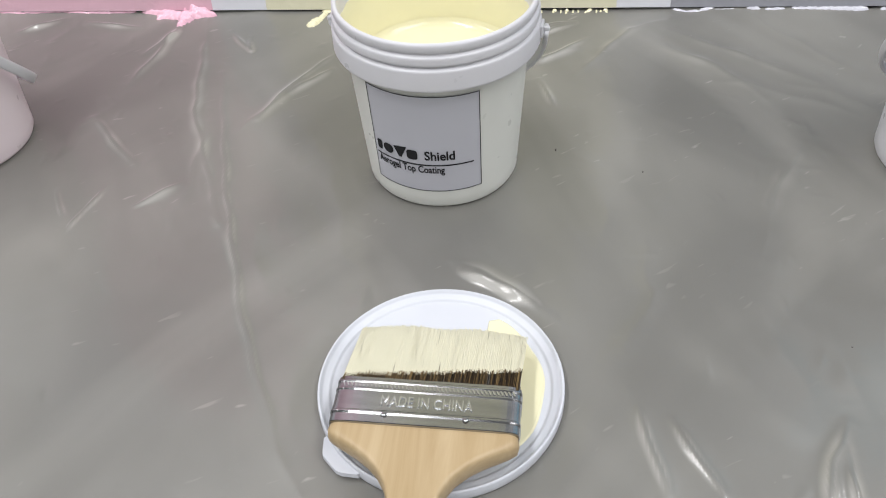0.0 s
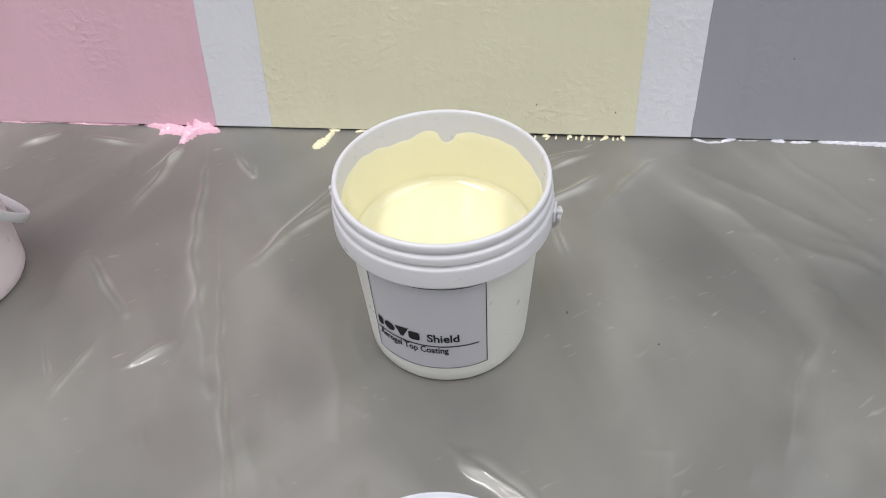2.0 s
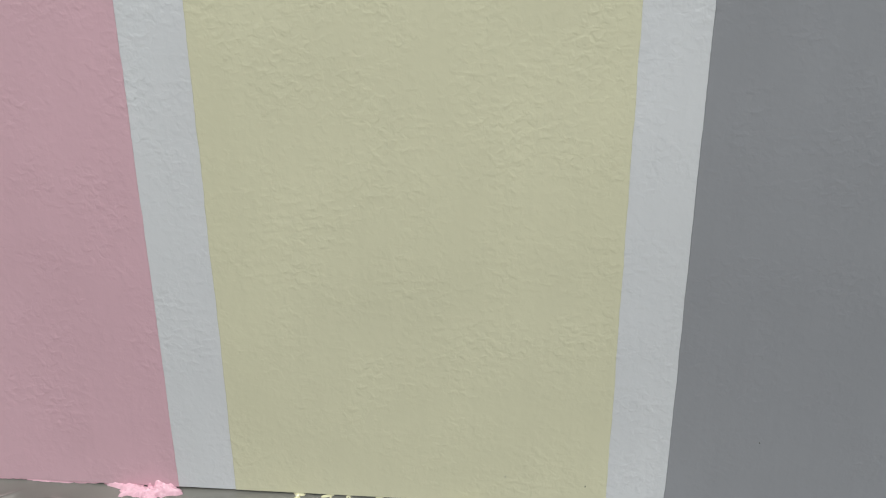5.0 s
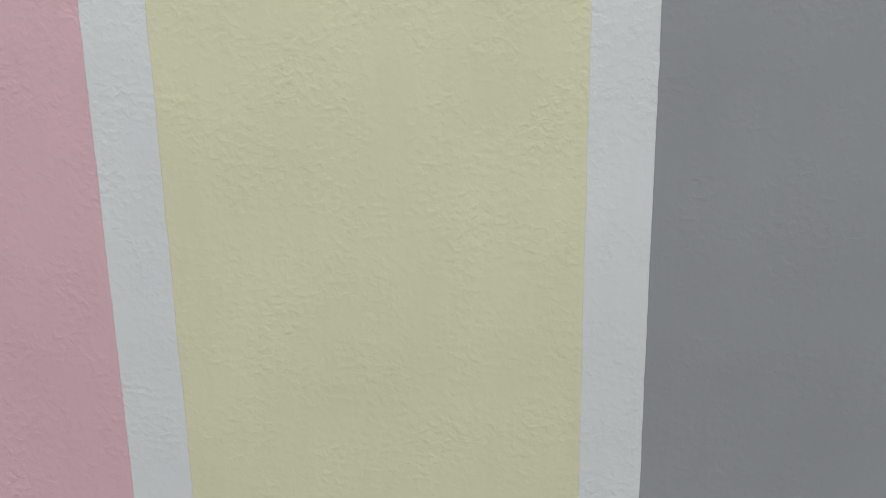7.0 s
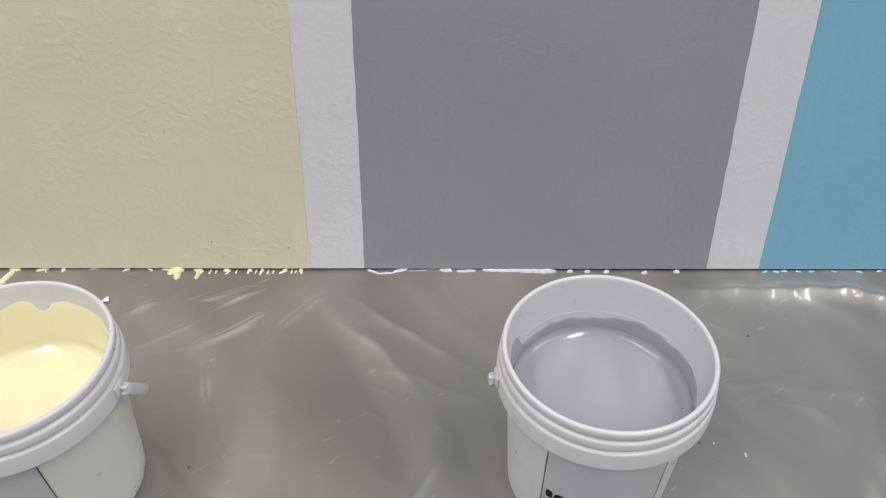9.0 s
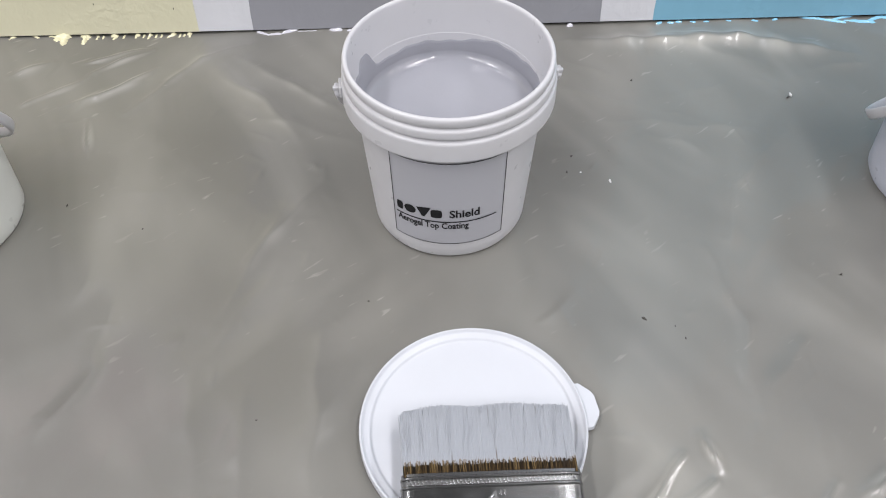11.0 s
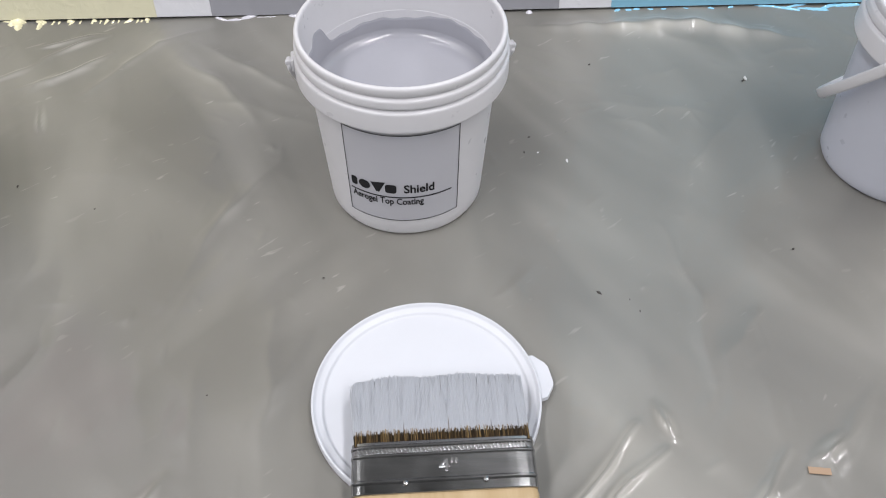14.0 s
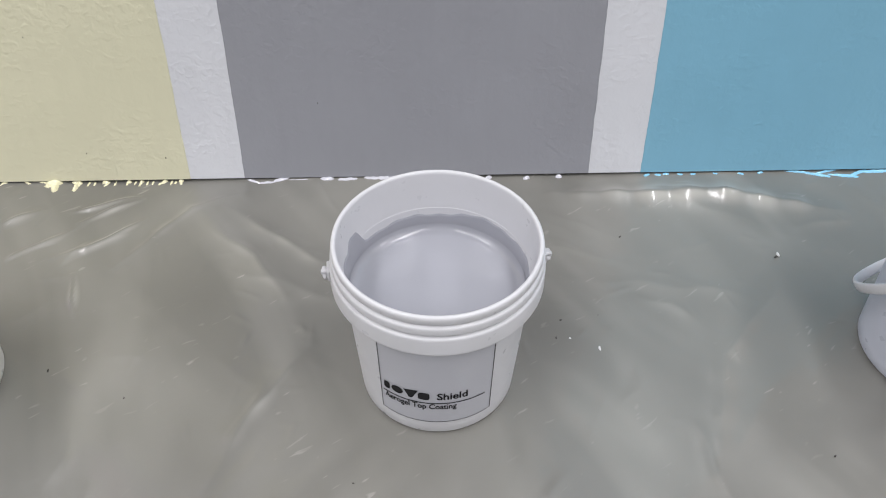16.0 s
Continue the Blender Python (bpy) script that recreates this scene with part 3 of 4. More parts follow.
def tub(label, mat, at, turn, label_turn, droop, paint=None, level=0.09, coat=0.12, tongues=(), sticker=True, rim=None):
    rim = rim or M_TUB
    t = thing("paint_tub", label, "paint tub", pose(at[0], at[1], FILM, 0, 0, turn), "row of open paint tubs")
    part("body", tub_body(bmesh.new()), mat, t)
    part("collar", tub_collar(bmesh.new()), rim, t, "ribbed white plastic rim")
    for s in (-1, 1):
        bm = bmesh.new()
        box(bm, s * 0.0723 - 0.0012, s * 0.0723 + 0.0012, -0.0055, 0.0055, 0.1145, 0.1235, 0.0008)
        box(bm, s * 0.0752 - 0.0024, s * 0.0752 + 0.0024, -0.0014, 0.0014, 0.1175, 0.1205, 0.0006)
        part("lug", bm, M_TUB, t)
    part("handle", bail(bmesh.new(), radians(droop)), M_TUB, t, "white plastic carrying handle")
    if paint:
        bm = bmesh.new()
        r_in = wall_r(level) - 0.0016
        lathe(bm, [(0, level - 0.0004), (r_in * 0.5, level - 0.0003), (r_in - 0.007, level), (r_in - 0.003, level + 0.0008), (r_in - 0.0009, level + 0.0032), (r_in - 0.0003, level + 0.006)])
        part("paint", recalc(bm), paint, t, "smooth wet paint filling the tub")
        bm = bmesh.new()
        rings, segs = [], 144
        for k in range(segs):
            a = 2 * math.pi * k / segs
            top = coat + 0.0022 * math.sin(2 * a + 0.7) + 0.0012 * math.sin(7 * a + 1.3) + 0.0005 * math.sin(23 * a)
            for ta, tw, th in tongues:
                d = (a - radians(ta) + math.pi) % (2 * math.pi) - math.pi
                top += th * math.exp(-(d / radians(tw)) ** 4)
            rr = [(level - 0.001, 0.0004), (0.1118 if top > 0.1145 else level + (top - level) * 0.5, 0.0005), (max(min(0.1195, top - 0.002), level + (top - level) * 0.6), 0.0005), (top - 0.0008, 0.0004), (top, 0.0)]
            rings.append([bm.verts.new(((inner_r(z) - o) * math.cos(a), (inner_r(z) - o) * math.sin(a), z)) for z, o in rr])
        for k in range(segs):
            a, c = rings[k], rings[(k + 1) % segs]
            for j in range(4):
                bm.faces.new((a[j], c[j], c[j + 1], a[j + 1]))
        part("paint_coat", bm, paint, t, "paint smeared up the inner wall")
    if sticker:
        half, z0, z1 = 0.0412, 0.0176, 0.1018
        lab = part("label", band(bmesh.new(), -half, half, z0, z1, 0.0003, label_turn), M_LABEL, t, "pale grey printed paper label with a thin black frame")
        for x0, x1, y0, y1 in ((-half, half, z1 - 0.0006, z1), (-half, half, z0, z0 + 0.0006), (-half, -half + 0.0006, z0, z1), (half - 0.0006, half, z0, z1)):
            part("frame_line", band(bmesh.new(), x0, x1, y0, y1, 0.0005, label_turn), M_INK, lab, "", False)

        def place(x, y):
            r = wall_r(y)
            return on_tub(label_turn + (x - half) / r, y, 0.0006)

        part("rule", band(bmesh.new(), 0.0024 - half, 0.0765 - half, 0.0420, 0.0432, 0.0006, label_turn), M_INK, lab, "black rule", False)
        # the maker's mark as four heavy plain shapes
        def mark(points):
            bm = bmesh.new()
            bm.faces.new([bm.verts.new(place(0.0022 + x, 0.0466 + y)) for x, y in points])
            part("mark_shape", bm, M_INK, lab, "", False)

        def rounded(x, w, h):
            turn = [2 * math.pi * j / 24 for j in range(24)]
            mark([(x + w / 2 + w / 2 * math.copysign(abs(math.cos(a)) ** 0.5, math.cos(a)), h / 2 + h / 2 * math.copysign(abs(math.sin(a)) ** 0.5, math.sin(a))) for a in turn])

        rounded(0.0012, 0.0050, 0.0086)
        mark([(0.0118 + 0.0044 * math.cos(2 * math.pi * j / 28), 0.0043 + 0.0043 * math.sin(2 * math.pi * j / 28)) for j in range(28)])
        mark([(0.0205, 0.0), (0.0226, 0.0), (0.0272, 0.0104), (0.0166, 0.0086)])
        rounded(0.0268, 0.0080, 0.0086)
        text_mesh("Shield", 0.0212, 0.0080, 0.0010, 0.0420, 0.0475, place, "wording", M_INK, lab, "black printed word")
        text_mesh("Aerogel Top Coating", 0.0520, 0.0064, 0.0009, 0.0036, 0.0354, place, "wording", M_INK, lab, "small black printed words")
    return t


tub("pinkish white plastic tub with handle, beside the pink patch", M_TUB_PINK, TUBS[0], -28, radians(-62), 52, M_WET_PINK, sticker=False)
tub("open cream plastic tub of pale yellow paint with a label", M_TUB_YELLOW, TUBS[1], -6, radians(-7.6 + 6), 52, M_WET_YELLOW, 0.085, 0.1275, ((80, 10, 0.002), (112, 9, 0.002), (99, 5, -0.0085), (22, 34, -0.004)))
tub("open white plastic tub of grey paint with a label", M_TUB, TUBS[2], 5, radians(-2.6 - 5), 52, M_WET_GREY, 0.092, 0.108, ((152, 9, 0.013), (172, 10, 0.008)))
tub("bluish white plastic tub with handle, beside the blue patch", M_TUB_BLUE, TUBS[3], 28, radians(-28 + 18), 52, M_WET_BLUE, sticker=True)


# ---- lids ----
def lid(label, at, tab_angle, size, puddle=None):
    t = thing("tub_lid", label, "lid", pose(at[0], at[1], FILM, 0, 0, 0), "tub lids on the sheet")
    prof = [(0, 0.0042), (0.0630, 0.0042), (0.0640, 0.0043), (0.0646, 0.0049), (0.0651, 0.0056), (0.0660, 0.0060), (0.0684, 0.0066), (0.0696, 0.0074), (0.0702, 0.0086), (0.0708, 0.0090)]
    prof += [(0.0714, 0.0088), (0.0718, 0.0080), (0.0720, 0.0020), (0.0716, 0.0004), (0.0706, 0.0002), (0.0700, 0.0020), (0.0690, 0.003), (0, 0.003)]
    prof = [(r * size, z) for r, z in prof]
    part("disc", recalc(lathe(bmesh.new(), prof)), M_LID, t)
    bm = bmesh.new()
    outline = [(0.066, -0.0165), (0.0735, -0.0155), (0.0790, -0.0085), (0.0800, -0.0060), (0.0800, 0.0060), (0.0785, 0.0095), (0.0725, 0.0165), (0.066, 0.0165)]
    low = [bm.verts.new((x, y, 0.0030)) for x, y in outline]
    high = [bm.verts.new((x * 0.996, y * 0.97, 0.0060)) for x, y in outline]
    bm.faces.new(list(reversed(low)))
    bm.faces.new(high)
    for k in range(len(outline)):
        j = (k + 1) % len(outline)
        bm.faces.new((low[k], low[j], high[j], high[k]))
    bmesh.ops.rotate(bm, matrix=Matrix.Rotation(radians(tab_angle), 3, "Z"), verts=bm.verts[:])
    part("pull_tab", recalc(bm), M_LID, t, "", False)
    if puddle:
        bm = bmesh.new()
        ring = []
        a0, a1 = radians(-62), radians(57)
        for k in range(41):
            a = a0 + (a1 - a0) * k / 40
            r = 0.0612 + 0.0006 * math.sin(9 * a)
            ring.append((r * math.cos(a), r * math.sin(a)))
        for k in range(41):
            u = k / 40
            ring.append((0.0255 + 0.004 * math.sin(4 * u + 0.4) - 0.008 * math.sin(math.pi * u), 0.0500 - 0.1015 * u))
        low = [bm.verts.new((x, y, 0.0043)) for x, y in ring]
        cx, cy = sum(p[0] for p in ring) / len(ring), sum(p[1] for p in ring) / len(ring)
        high = [bm.verts.new((cx + (x - cx) * 0.95, cy + (y - cy) * 0.975, 0.0052)) for x, y in ring]
        for k in range(len(ring)):
            j = (k + 1) % len(ring)
            bm.faces.new((low[k], low[j], high[j], high[k]))
        bm.faces.new(high)
        part("paint_puddle", recalc(bm), M_WET_YELLOW, t, "puddle of pale yellow paint in the lid", False)
    return t


lid("white plastic tub lid holding a puddle of yellow paint", LIDS[0], 224, 1.012, True)
lid("clean white plastic tub lid lying under a paint brush", LIDS[1], 9, 0.985)


# ---- brushes ----
def smooth_width(y):
    """Half width of the handle along its length, from the ferrule back to the tip."""
    pts = [(-0.0290, 0.0508), (-0.0335, 0.0516), (-0.0362, 0.0508), (-0.0395, 0.0450), (-0.0440, 0.0362), (-0.0495, 0.0278), (-0.0560, 0.0208), (-0.0640, 0.0156), (-0.0740, 0.0122), (-0.0880, 0.0105), (-0.1150, 0.0125), (-0.1400, 0.0160), (-0.1600, 0.0160), (-0.1720, 0.0120), (-0.1775, 0.0050)]
    ys = [p[0] for p in pts][::-1]
    return float(np.interp(y, ys, [p[1] for p in pts][::-1]))


def brush(label, m, bristles, marking, seed, spread, skew):
    t = thing("paint_brush", label, "paint brush", m, "flat brushes on lids")
    rng = random.Random(seed)
    # handle
    bm = bmesh.new()
    rings = []
    n = 64
    for k in range(n + 1):
        y = -0.0285 - 0.149 * k / n
        w = smooth_width(y)
        th = 0.0068 if y > -0.06 else 0.0068 + 0.0012 * min(1, (-0.06 - y) / 0.03)
        ring = []
        for j in range(24):
            a = 2 * math.pi * j / 24
            ca, sa = math.cos(a), math.sin(a)
            e = 0.32
            ring.append(bm.verts.new((w * math.copysign(abs(ca) ** e, ca) if abs(ca) > 1e-9 else 0, y, th * math.copysign(min(1.0, 1.22 * abs(sa) ** 0.55), sa) if abs(sa) > 1e-9 else 0)))
        rings.append(ring)
    for a, c in zip(rings, rings[1:]):
        for j in range(24):
            bm.faces.new((a[j], a[(j + 1) % 24], c[(j + 1) % 24], c[j]))
    bm.faces.new(rings[0])
    bm.faces.new(list(reversed(rings[-1])))
    part("handle", recalc(bm), M_WOOD, t, "varnished pale wood handle")
    # ferrule: a flat sleeve with ridges across it
    bm = bmesh.new()
    prof = [(-0.0300, 0.0084), (-0.0297, 0.0088), (-0.0250, 0.0089), (-0.0240, 0.0097), (-0.0230, 0.0097), (-0.0221, 0.0090), (-0.0098, 0.0091), (-0.0090, 0.0098), (-0.0082, 0.0098), (-0.0075, 0.0091), (-0.0046, 0.0091), (-0.0038, 0.0098), (-0.0028, 0.0098), (-0.0020, 0.0091), (-0.0004, 0.0090), (0.0, 0.0086)]
    rings = []
    for y, th in prof:
        ring = []
        w = 0.0513 + (th - 0.009) * 0.5
        for j in range(40):
            a = 2 * math.pi * j / 40
            ca, sa = math.cos(a), math.sin(a)
            ring.append(bm.verts.new((w * math.copysign(abs(ca) ** 0.2, ca) if abs(ca) > 1e-9 else 0, y, th * math.copysign(abs(sa) ** 0.28, sa) if abs(sa) > 1e-9 else 0)))
        rings.append(ring)
    for a, c in zip(rings, rings[1:]):
        for j in range(40):
            bm.faces.new((a[j], a[(j + 1) % 40], c[(j + 1) % 40], c[j]))
    bm.faces.new(rings[0])
    bm.faces.new(list(reversed(rings[-1])))
    fer = part("ferrule", recalc(bm), M_TIN, t, "stamped tinplate ferrule", False)
    # slanted knurling in the groove between the ridges
    bm = bmesh.new()
    for k in range(44):
        x = -0.047 + 0.094 * k / 43
        made = bmesh.ops.create_cube(bm, size=1)["verts"]
        bmesh.ops.scale(bm, vec=(0.0008, 0.0032, 0.0011), verts=made)
        bmesh.ops.rotate(bm, matrix=Matrix.Rotation(radians(28), 3, "Z"), verts=made)
        bmesh.ops.translate(bm, vec=(x, -0.0061, 0.0092), verts=made)
    part("knurling", bm, M_STAMP, fer, "", False)
    for x in (-0.0215, 0.0225):
        bm = bmesh.new()
        lathe(bm, [(0.0017, 0.0), (0.0016, 0.0006), (0.0011, 0.0010), (0.0, 0.0011)], 16)
        bmesh.ops.translate(bm, vec=(x, -0.0248, 0.0090), verts=bm.verts[:])
        part("rivet", recalc(bm), M_TIN, fer)

    def place(x, y):
        return Vector((x, y, 0.00935))

    short = len(marking) < 4
    text_mesh(marking, 0.0105 if short else 0.0500, 0.0072 if short else 0.0064, 0.0, -0.003 if short else -0.0245, -0.0190, place, "stamped_wording", M_STAMP, fer, "words stamped in the tinplate", 0.0004)
    # bristles: a dense core and loose strands over it
    verts, faces = [], []

    def strand(x0, z0, x1, z1, length, width):
        base = len(verts)
        segs = 4
        bend = rng.uniform(-0.00025, 0.00025)
        for s in range(segs + 1):
            u = s / segs
            cx, cz, cy = x0 + (x1 - x0) * u + bend * math.sin(3.1 * u), z0 + (z1 - z0) * u, -0.002 + length * u
            w = width * (1 - 0.55 * u ** 3)
            verts.extend([(cx - w, cy, cz - w * 0.4), (cx + w, cy, cz - w * 0.4), (cx, cy, cz + w * 0.8)])
        for s in range(segs):
            for j in range(3):
                a, c = base + 3 * s + j, base + 3 * s + (j + 1) % 3
                faces.append((a, c, c + 3, a + 3))
        faces.append((base + 3 * segs, base + 3 * segs + 1, base + 3 * segs + 2))

    for side in (1, -1):
        for _ in range(1500 if side > 0 else 300):
            x0 = rng.uniform(-0.0493, 0.0493)
            end = x0 * spread + skew + rng.gauss(0, 0.0007)
            long = 0.0445 - 0.0035 * (abs(x0) / 0.05) ** 6 + rng.gauss(0, 0.0007) + 0.0007 * math.sin(x0 * 160 + seed)
            strand(x0, side * (0.0080 + rng.uniform(-0.0003, 0.0002)), end, side * (0.0042 + rng.uniform(-0.0003, 0.0004)), long, rng.uniform(0.00022, 0.00042))
    for _ in range(40):
        x0 = rng.uniform(-0.048, 0.048)
        strand(x0, 0.0075, x0 * spread + skew + rng.gauss(0, 0.003), 0.0052 + rng.uniform(0, 0.0016), rng.uniform(0.026, 0.0425), 0.00016)
    me = bpy.data.meshes.new("bristle_hair")
    me.from_pydata(verts, [], faces)
    me.materials.append(bristles)
    ob = new("bristle_hair", me)
    ob.parent = t
    tagged(ob, "loose paint-coated bristle strands", kind="stuff")
    bm = bmesh.new()
    rings = []
    for u in (0, 0.3, 0.6, 0.85, 1.0):
        w, th, y = 0.0492 * (1 + (spread - 1) * u), 0.0080 - 0.0038 * u, -0.001 + 0.0428 * u
        if u == 1.0:
            w, th = w - 0.0012, th * 0.7
        rings.append([bm.verts.new((w * sx + skew * u, y, th * sz)) for sx, sz in ((-1, -0.7), (-0.96, -1), (0.96, -1), (1, -0.7), (1, 0.7), (0.96, 1), (-0.96, 1), (-1, 0.7))])
    for a, c in zip(rings, rings[1:]):
        for j in range(8):
            bm.faces.new((a[j], a[(j + 1) % 8], c[(j + 1) % 8], c[j]))
    bm.faces.new(rings[0])
    bm.faces.new(list(reversed(rings[-1])))
    part("bristle_pack", recalc(bm), bristles, t, "dense dark bristles coated with paint")
    return t


brush("flat wooden brush with yellow-coated bristles lying on a lid", pose(0.0312, -0.4770, 0.0235, -2.6, -0.5, -2.8), M_BRISTLE_YELLOW, "MADE IN CHINA", 11, 0.985, 0.003)
brush("flat four-inch wooden brush with grey-coated bristles on a lid", pose(0.4262, -0.4708, 0.0200, 2.2, 0, 0.5), M_BRISTLE_GREY, '4"', 12, 1.02, -0.001)


# ---- drips and crumbs of paint along the foot of the board ----
def blob(bm, outline, z0, height, inset=0.25):
    """A rounded lump over an outline."""
    cx, cy = sum(p[0] for p in outline) / len(outline), sum(p[1] for p in outline) / len(outline)
    levels = [(1.0, 0.0), (0.97, 0.45), (1 - inset * 0.5, 0.85), (1 - inset, 1.0)]
    rings = [[bm.verts.new((cx + (x - cx) * s, cy + (y - cy) * s, z0 + height * h)) for x, y in outline] for s, h in levels]
    for a, c in zip(rings, rings[1:]):
        for k in range(len(outline)):
            j = (k + 1) % len(outline)
            bm.faces.new((a[k], a[j], c[j], c[k]))
    bm.faces.new(rings[-1])
    return bm


def lump(x, y, length, width, angle, seed, n=18):
    rng = random.Random(seed)
    a = radians(angle)
    out = []
    r1, r2 = rng.uniform(0, 6.28), rng.uniform(0, 6.28)
    for k in range(n):
        t = 2 * math.pi * k / n
        r = 1 + 0.18 * math.sin(2 * t + r1) + 0.13 * math.sin(3 * t + r2) + rng.uniform(-0.05, 0.05)
        u, v = r * length / 2 * math.cos(t), r * width / 2 * math.sin(t)
        out.append((x + u * math.cos(a) - v * math.sin(a), y + u * math.sin(a) + v * math.cos(a)))
    return out


def spill(label, mat, pieces, category="paint drip"):
    """One run of paint: overlapping lumps melted into a single skin."""
    step = 0.0007
    x0, x1 = min(p[0] - p[2] for p in pieces), max(p[0] + p[2] for p in pieces)
    y0, y1 = min(p[1] - max(p[2], p[3]) for p in pieces), max(p[1] + max(p[2], p[3]) for p in pieces)
    gu, gv = np.meshgrid(np.arange(x0, x1, step), np.arange(y0, y1, step))
    field = np.full_like(gu, -1.0)
    ripple = 0.16 * np.sin(gu * 900 + 3 * np.sin(gv * 700)) + 0.12 * np.sin(gv * 1300 + gu * 400)
    for x, y, ln, wd, ang, h in pieces:
        a = radians(ang)
        u = ((gu - x) * math.cos(a) + (gv - y) * math.sin(a)) / (ln / 2)
        v = (-(gu - x) * math.sin(a) + (gv - y) * math.cos(a)) / (wd / 2)
        d = 1 - (np.abs(u) ** 2.6 + np.abs(v) ** 2) + ripple
        field = np.maximum(field, np.sign(d) * h * np.sqrt(np.abs(d)))
    live = field > 0
    bm = bmesh.new()
    cells = np.argwhere(live[:-1, :-1] | live[1:, :-1] | live[:-1, 1:] | live[1:, 1:])
    verts = {}
    for r, c in cells:
        quad = []
        for rr, cc in ((r, c), (r, c + 1), (r + 1, c + 1), (r + 1, c)):
            if (rr, cc) not in verts:
                verts[rr, cc] = bm.verts.new((gu[rr, cc], gv[rr, cc], 0.0008 + max(0.0, field[rr, cc])))
            quad.append(verts[rr, cc])
        bm.faces.new(quad)
    return tagged(mesh_object("paint_drip", bm, mat, True), label, category, "paint drips under the board")


spill("clotted pink paint spilled under the pink patch", M_WET_PINK, [
    (-0.294, -0.004, 0.030, 0.006, -12, 0.004), (-0.274, -0.009, 0.038, 0.013, -14, 0.005), (-0.258, -0.014, 0.016, 0.020, 10, 0.006),
    (-0.259, -0.025, 0.008, 0.015, -12, 0.004), (-0.246, -0.007, 0.022, 0.014, 30, 0.007), (-0.238, -0.008, 0.020, 0.008, -8, 0.005), (-0.252, -0.001, 0.012, 0.014, 0, 0.009), (-0.262, 0.0, 0.008, 0.010, 40, 0.008), (-0.283, -0.013, 0.012, 0.005, 30, 0.003)])
spill("thin pink paint line squeezed under the board", M_WET_PINK, [(-0.33 - 0.024 * k, -0.001 - 0.0008 * (k % 3), 0.030, 0.0034, 2 - 2 * (k % 3), 0.003) for k in range(8)])
spill("elongated pale yellow paint drip on the sheet", M_WET_YELLOW, [(-0.1225, -0.0255, 0.020, 0.0105, 62, 0.0035), (-0.1165, -0.013, 0.018, 0.006, 74, 0.003), (-0.1135, -0.002, 0.012, 0.006, 0, 0.003)])
rngd = random.Random(5)
for x, ln in ((-0.086, 0.013), (-0.066, 0.009), (-0.036, 0.012), (-0.004, 0.009), (0.018, 0.010), (0.066, 0.008), (0.093, 0.008), (0.116, 0.006), (0.128, 0.005), (0.150, 0.006), (0.166, 0.004)):
    spill("small crumb of pale yellow paint at the foot of the board", M_WET_YELLOW, [(x, -0.003, ln * rngd.uniform(0.6, 1.3), rngd.uniform(0.0024, 0.0046), rngd.uniform(-25, 25), 0.0022), (x + ln * rngd.uniform(-0.3, 0.3), -0.0055, rngd.uniform(0.003, 0.008), 0.0018, rngd.uniform(30, 130), 0.0014)])
spill("pale yellow paint clot with a short run", M_WET_YELLOW, [(0.044, -0.005, 0.017, 0.009, 20, 0.0045), (0.047, -0.012, 0.009, 0.006, 80, 0.0035), (0.035, -0.003, 0.012, 0.004, 0, 0.002)])
for x, ln in ((0.0775, 0.007), (0.083, 0.005), (0.103, 0.006), (0.122, 0.005), (0.134, 0.006), (0.139, 0.005), (0.157, 0.006), (0.161, 0.005), (-0.052, 0.005), (-0.02, 0.006)):
    spill("thin comb-like streak of pale yellow paint", M_WET_YELLOW, [(x, -0.005, ln, 0.0013, 78 + 200 * (x % 0.05), 0.0012)])
spill("short pale yellow paint run", M_WET_YELLOW, [(0.0665, -0.009, 0.014, 0.0036, 84, 0.003)])
spill("looped pale grey paint bead at the foot of the board", M_WET_WHITE, [
    (0.237, -0.006, 0.016, 0.0026, -24, 0.0025), (0.250, -0.0085, 0.018, 0.0028, 4, 0.0025), (0.264, -0.004, 0.018, 0.0050, 22, 0.003), (0.284, -0.005, 0.034, 0.0022, 0, 0.002), (0.308, -0.0045, 0.014, 0.006, 0, 0.0035), (0.328, -0.0055, 0.022, 0.0045, 3, 0.003)])
spill("flat strip of pale grey dried paint", M_WET_WHITE, [(0.352 + 0.011 * k, -0.0035 - 0.0004 * (k % 2), 0.018, 0.0062, 0, 0.003) for k in range(6)])
for x in (0.43, 0.447, 0.466, 0.503, 0.535):
    spill("tiny pale grey paint crumb", M_WET_WHITE, [(x, -0.004 - rngd.uniform(0, 0.002), 0.006, 0.004, 20, 0.002)])
for x in (0.622, 0.633, 0.641, 0.655, 0.668, 0.69, 0.715, 0.735):
    spill("small spot of sky blue paint", M_WET_BLUE, [(x, -0.0035 - rngd.uniform(0, 0.002), 0.007, 0.0032, rngd.uniform(-20, 20), 0.002)])
spill("tangled thin strings of sky blue paint", M_WET_BLUE, [
    (0.772, -0.0035, 0.026, 0.0026, -6, 0.002), (0.790, -0.008, 0.030, 0.0028, -16, 0.002), (0.800, -0.004, 0.026, 0.0026, 14, 0.002), (0.816, -0.010, 0.030, 0.0028, -8, 0.002), (0.832, -0.006, 0.022, 0.003, 24, 0.002), (0.852, -0.004, 0.03, 0.0036, 2, 0.002)])


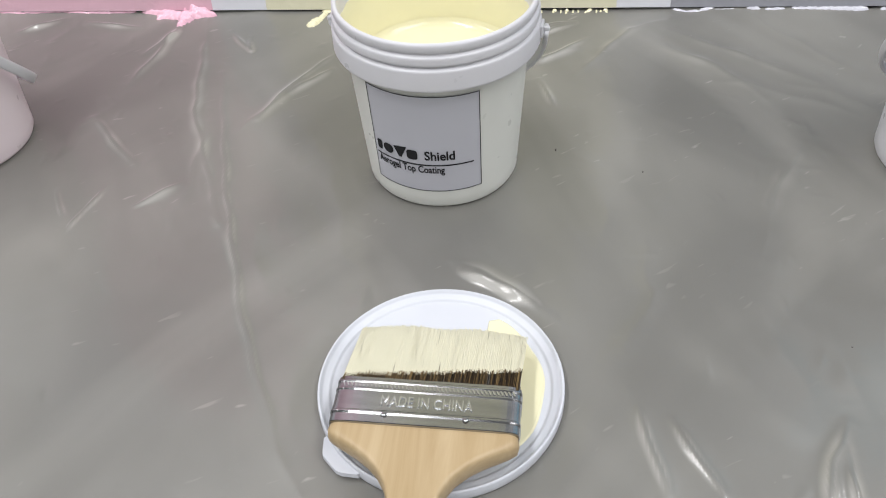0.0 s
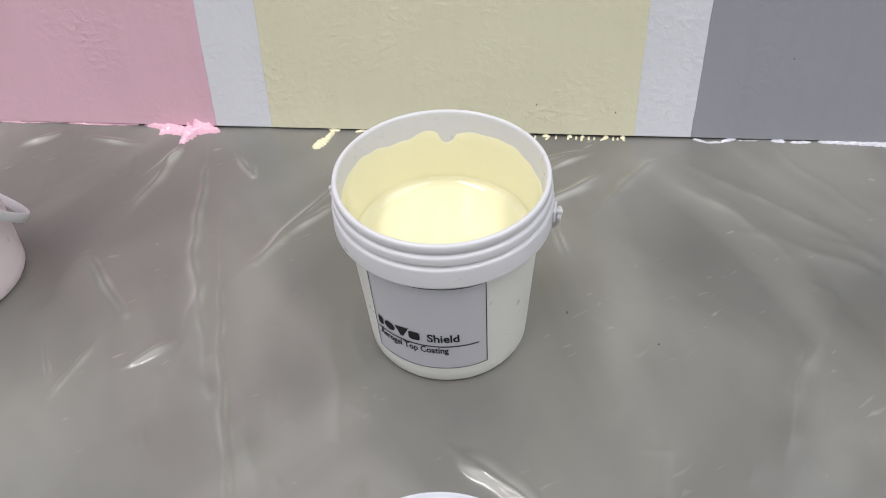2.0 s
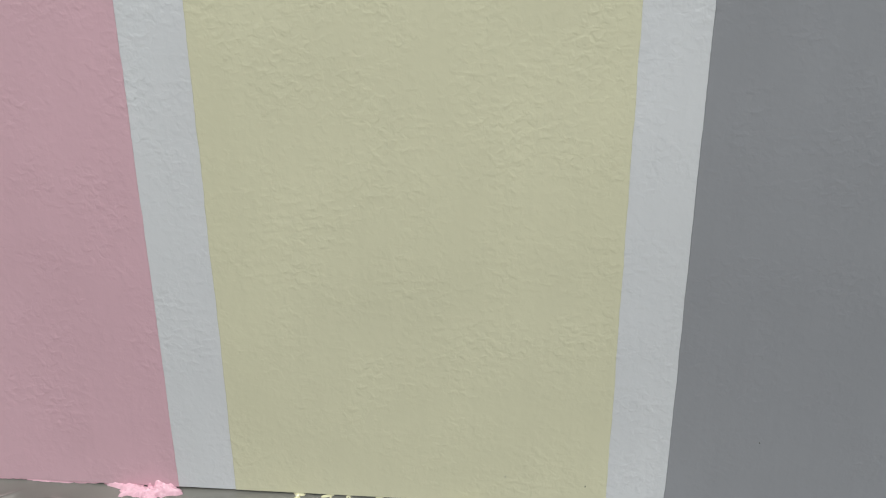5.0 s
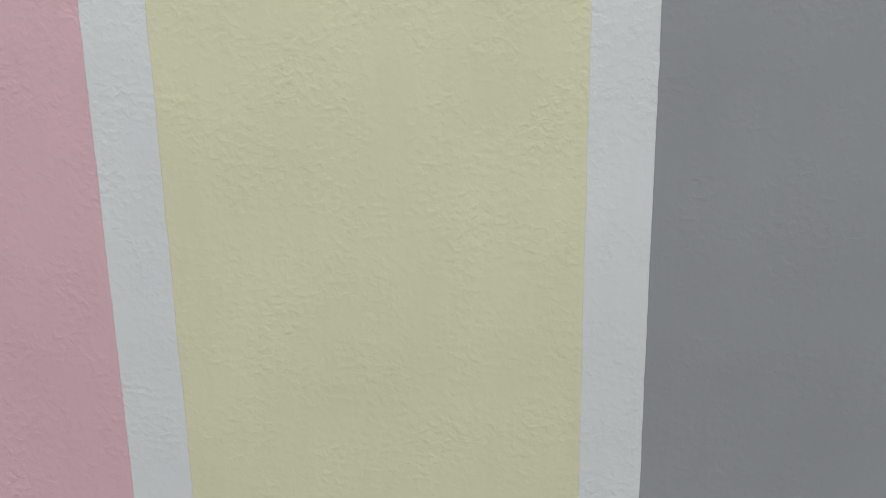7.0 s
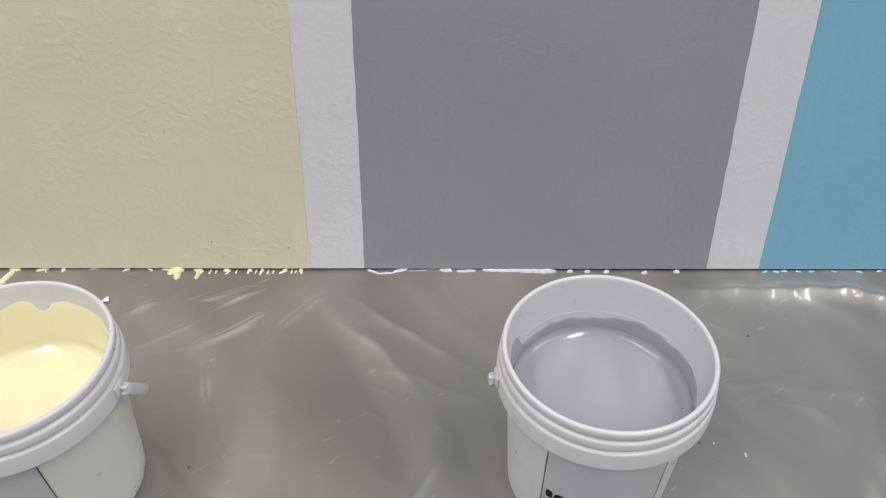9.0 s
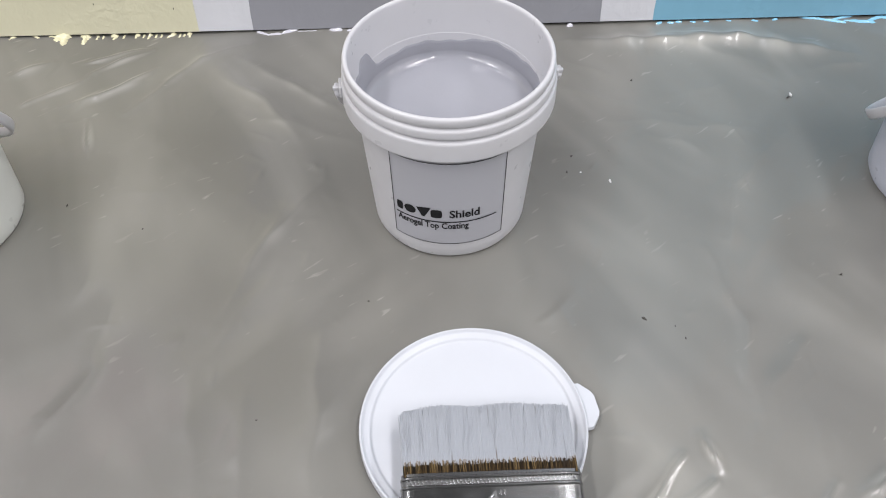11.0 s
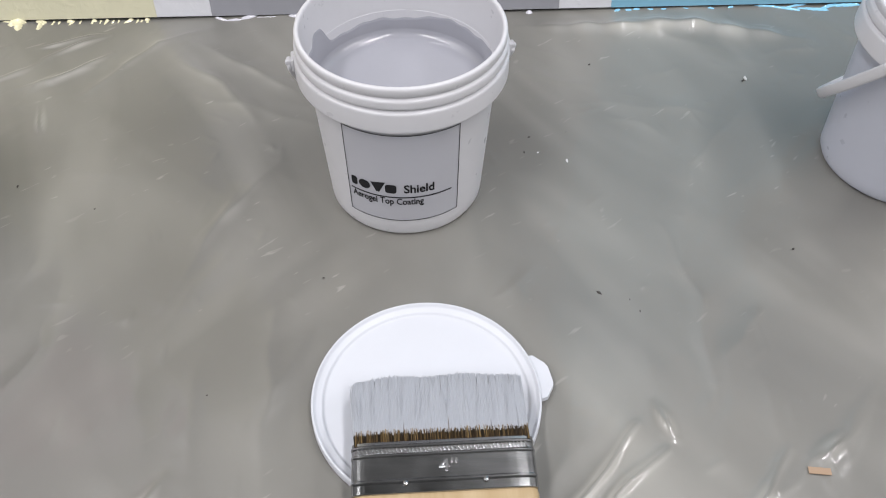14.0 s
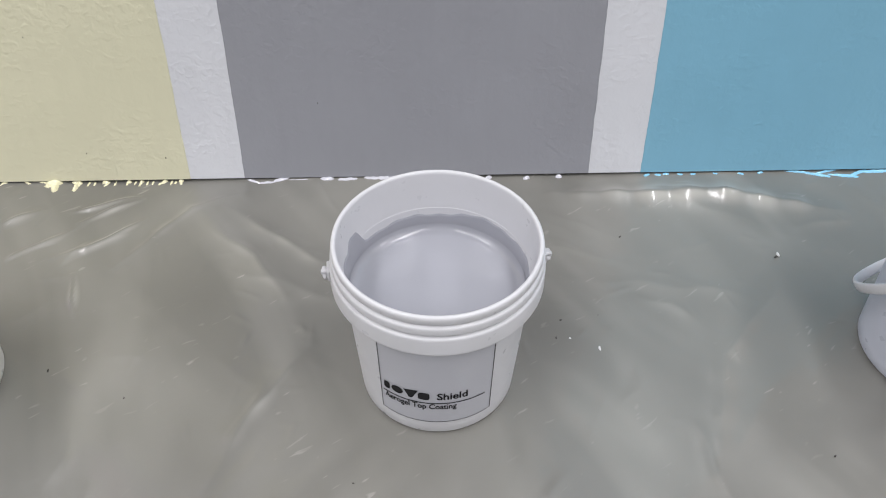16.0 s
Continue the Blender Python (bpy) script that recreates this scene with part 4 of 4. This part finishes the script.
# ---- specks of dirt, chips and a painted glint on the sheet ----
def crumb(name, label, mat, x, y, size, seed):
    rng = random.Random(seed)
    bm = bmesh.new()
    blob(bm, lump(x, y, size, size * rng.uniform(0.45, 0.8), rng.uniform(0, 180), seed, 9), 0.0016, size * 0.35, 0.4)
    return tagged(mesh_object(name, recalc(bm), mat), label, "crumb", "crumbs on the sheet")


for k, (x, y, s) in enumerate([(0.607, -0.138, 3.2), (0.579, -0.092, 2.4), (0.544, -0.185, 3.6), (0.541, -0.352, 4.2), (0.561, -0.359, 2.4), (0.566, -0.369, 2.6), (0.551, -0.349, 2.0), (0.524, -0.514, 3.0), (0.282, -0.421, 2.0), (0.110, -0.229, 2.4), (0.690, -0.318, 2.2), (0.506, -0.207, 3.0), (0.512, -0.189, 3.2), (0.516, -0.217, 2.2), (0.175, -0.256, 2.0), (0.35, -0.33, 1.6), (0.495, -0.41, 2.2), (0.585, -0.25, 1.8), (0.62, -0.30, 1.5)]):
    crumb("dirt_crumb", "dark speck of dirt on the plastic sheet", M_DIRT, x, y, s / 1000, 40 + k)
for k, (x, y, s) in enumerate([(0.715, -0.118, 4.5), (0.632, -0.206, 3.4), (0.539, -0.219, 5.0), (0.600, -0.491, 3.0), (0.517, -0.208, 3.0), (0.352, -0.497, 2.0), (0.65, -0.25, 2.0)]):
    crumb("chip_and_glint", "white flake of dried paint on the plastic sheet", M_CHIP_GLINT, x, y, s / 1000, 80 + k)
crumb("dirt_crumb", "dark speck beside a white paint flake", M_DIRT, 0.712, -0.121, 0.003, 99)
# a bright three-cornered glint of the film, modelled as a thin white piece
bm = bmesh.new()
blob(bm, [(-0.0148, -0.0500), (-0.0066, -0.0492), (-0.0098, -0.0420)], 0.0030, 0.0006, 0.1)
tagged(mesh_object("chip_and_glint", recalc(bm), M_CHIP_GLINT), "three-cornered glint painted white on the plastic sheet behind a tub", "crumb", "crumbs on the sheet")
bm = box(bmesh.new(), -0.0065, 0.0065, -0.0021, 0.0021, 0, 0.0004)
scrap = mesh_object("card_scrap", bm, M_CARD)
scrap.matrix_world = pose(0.646, -0.489, 0.0035, 0, 0, -8)
tagged(scrap, "small torn scrap of brown card on the sheet", "scrap")
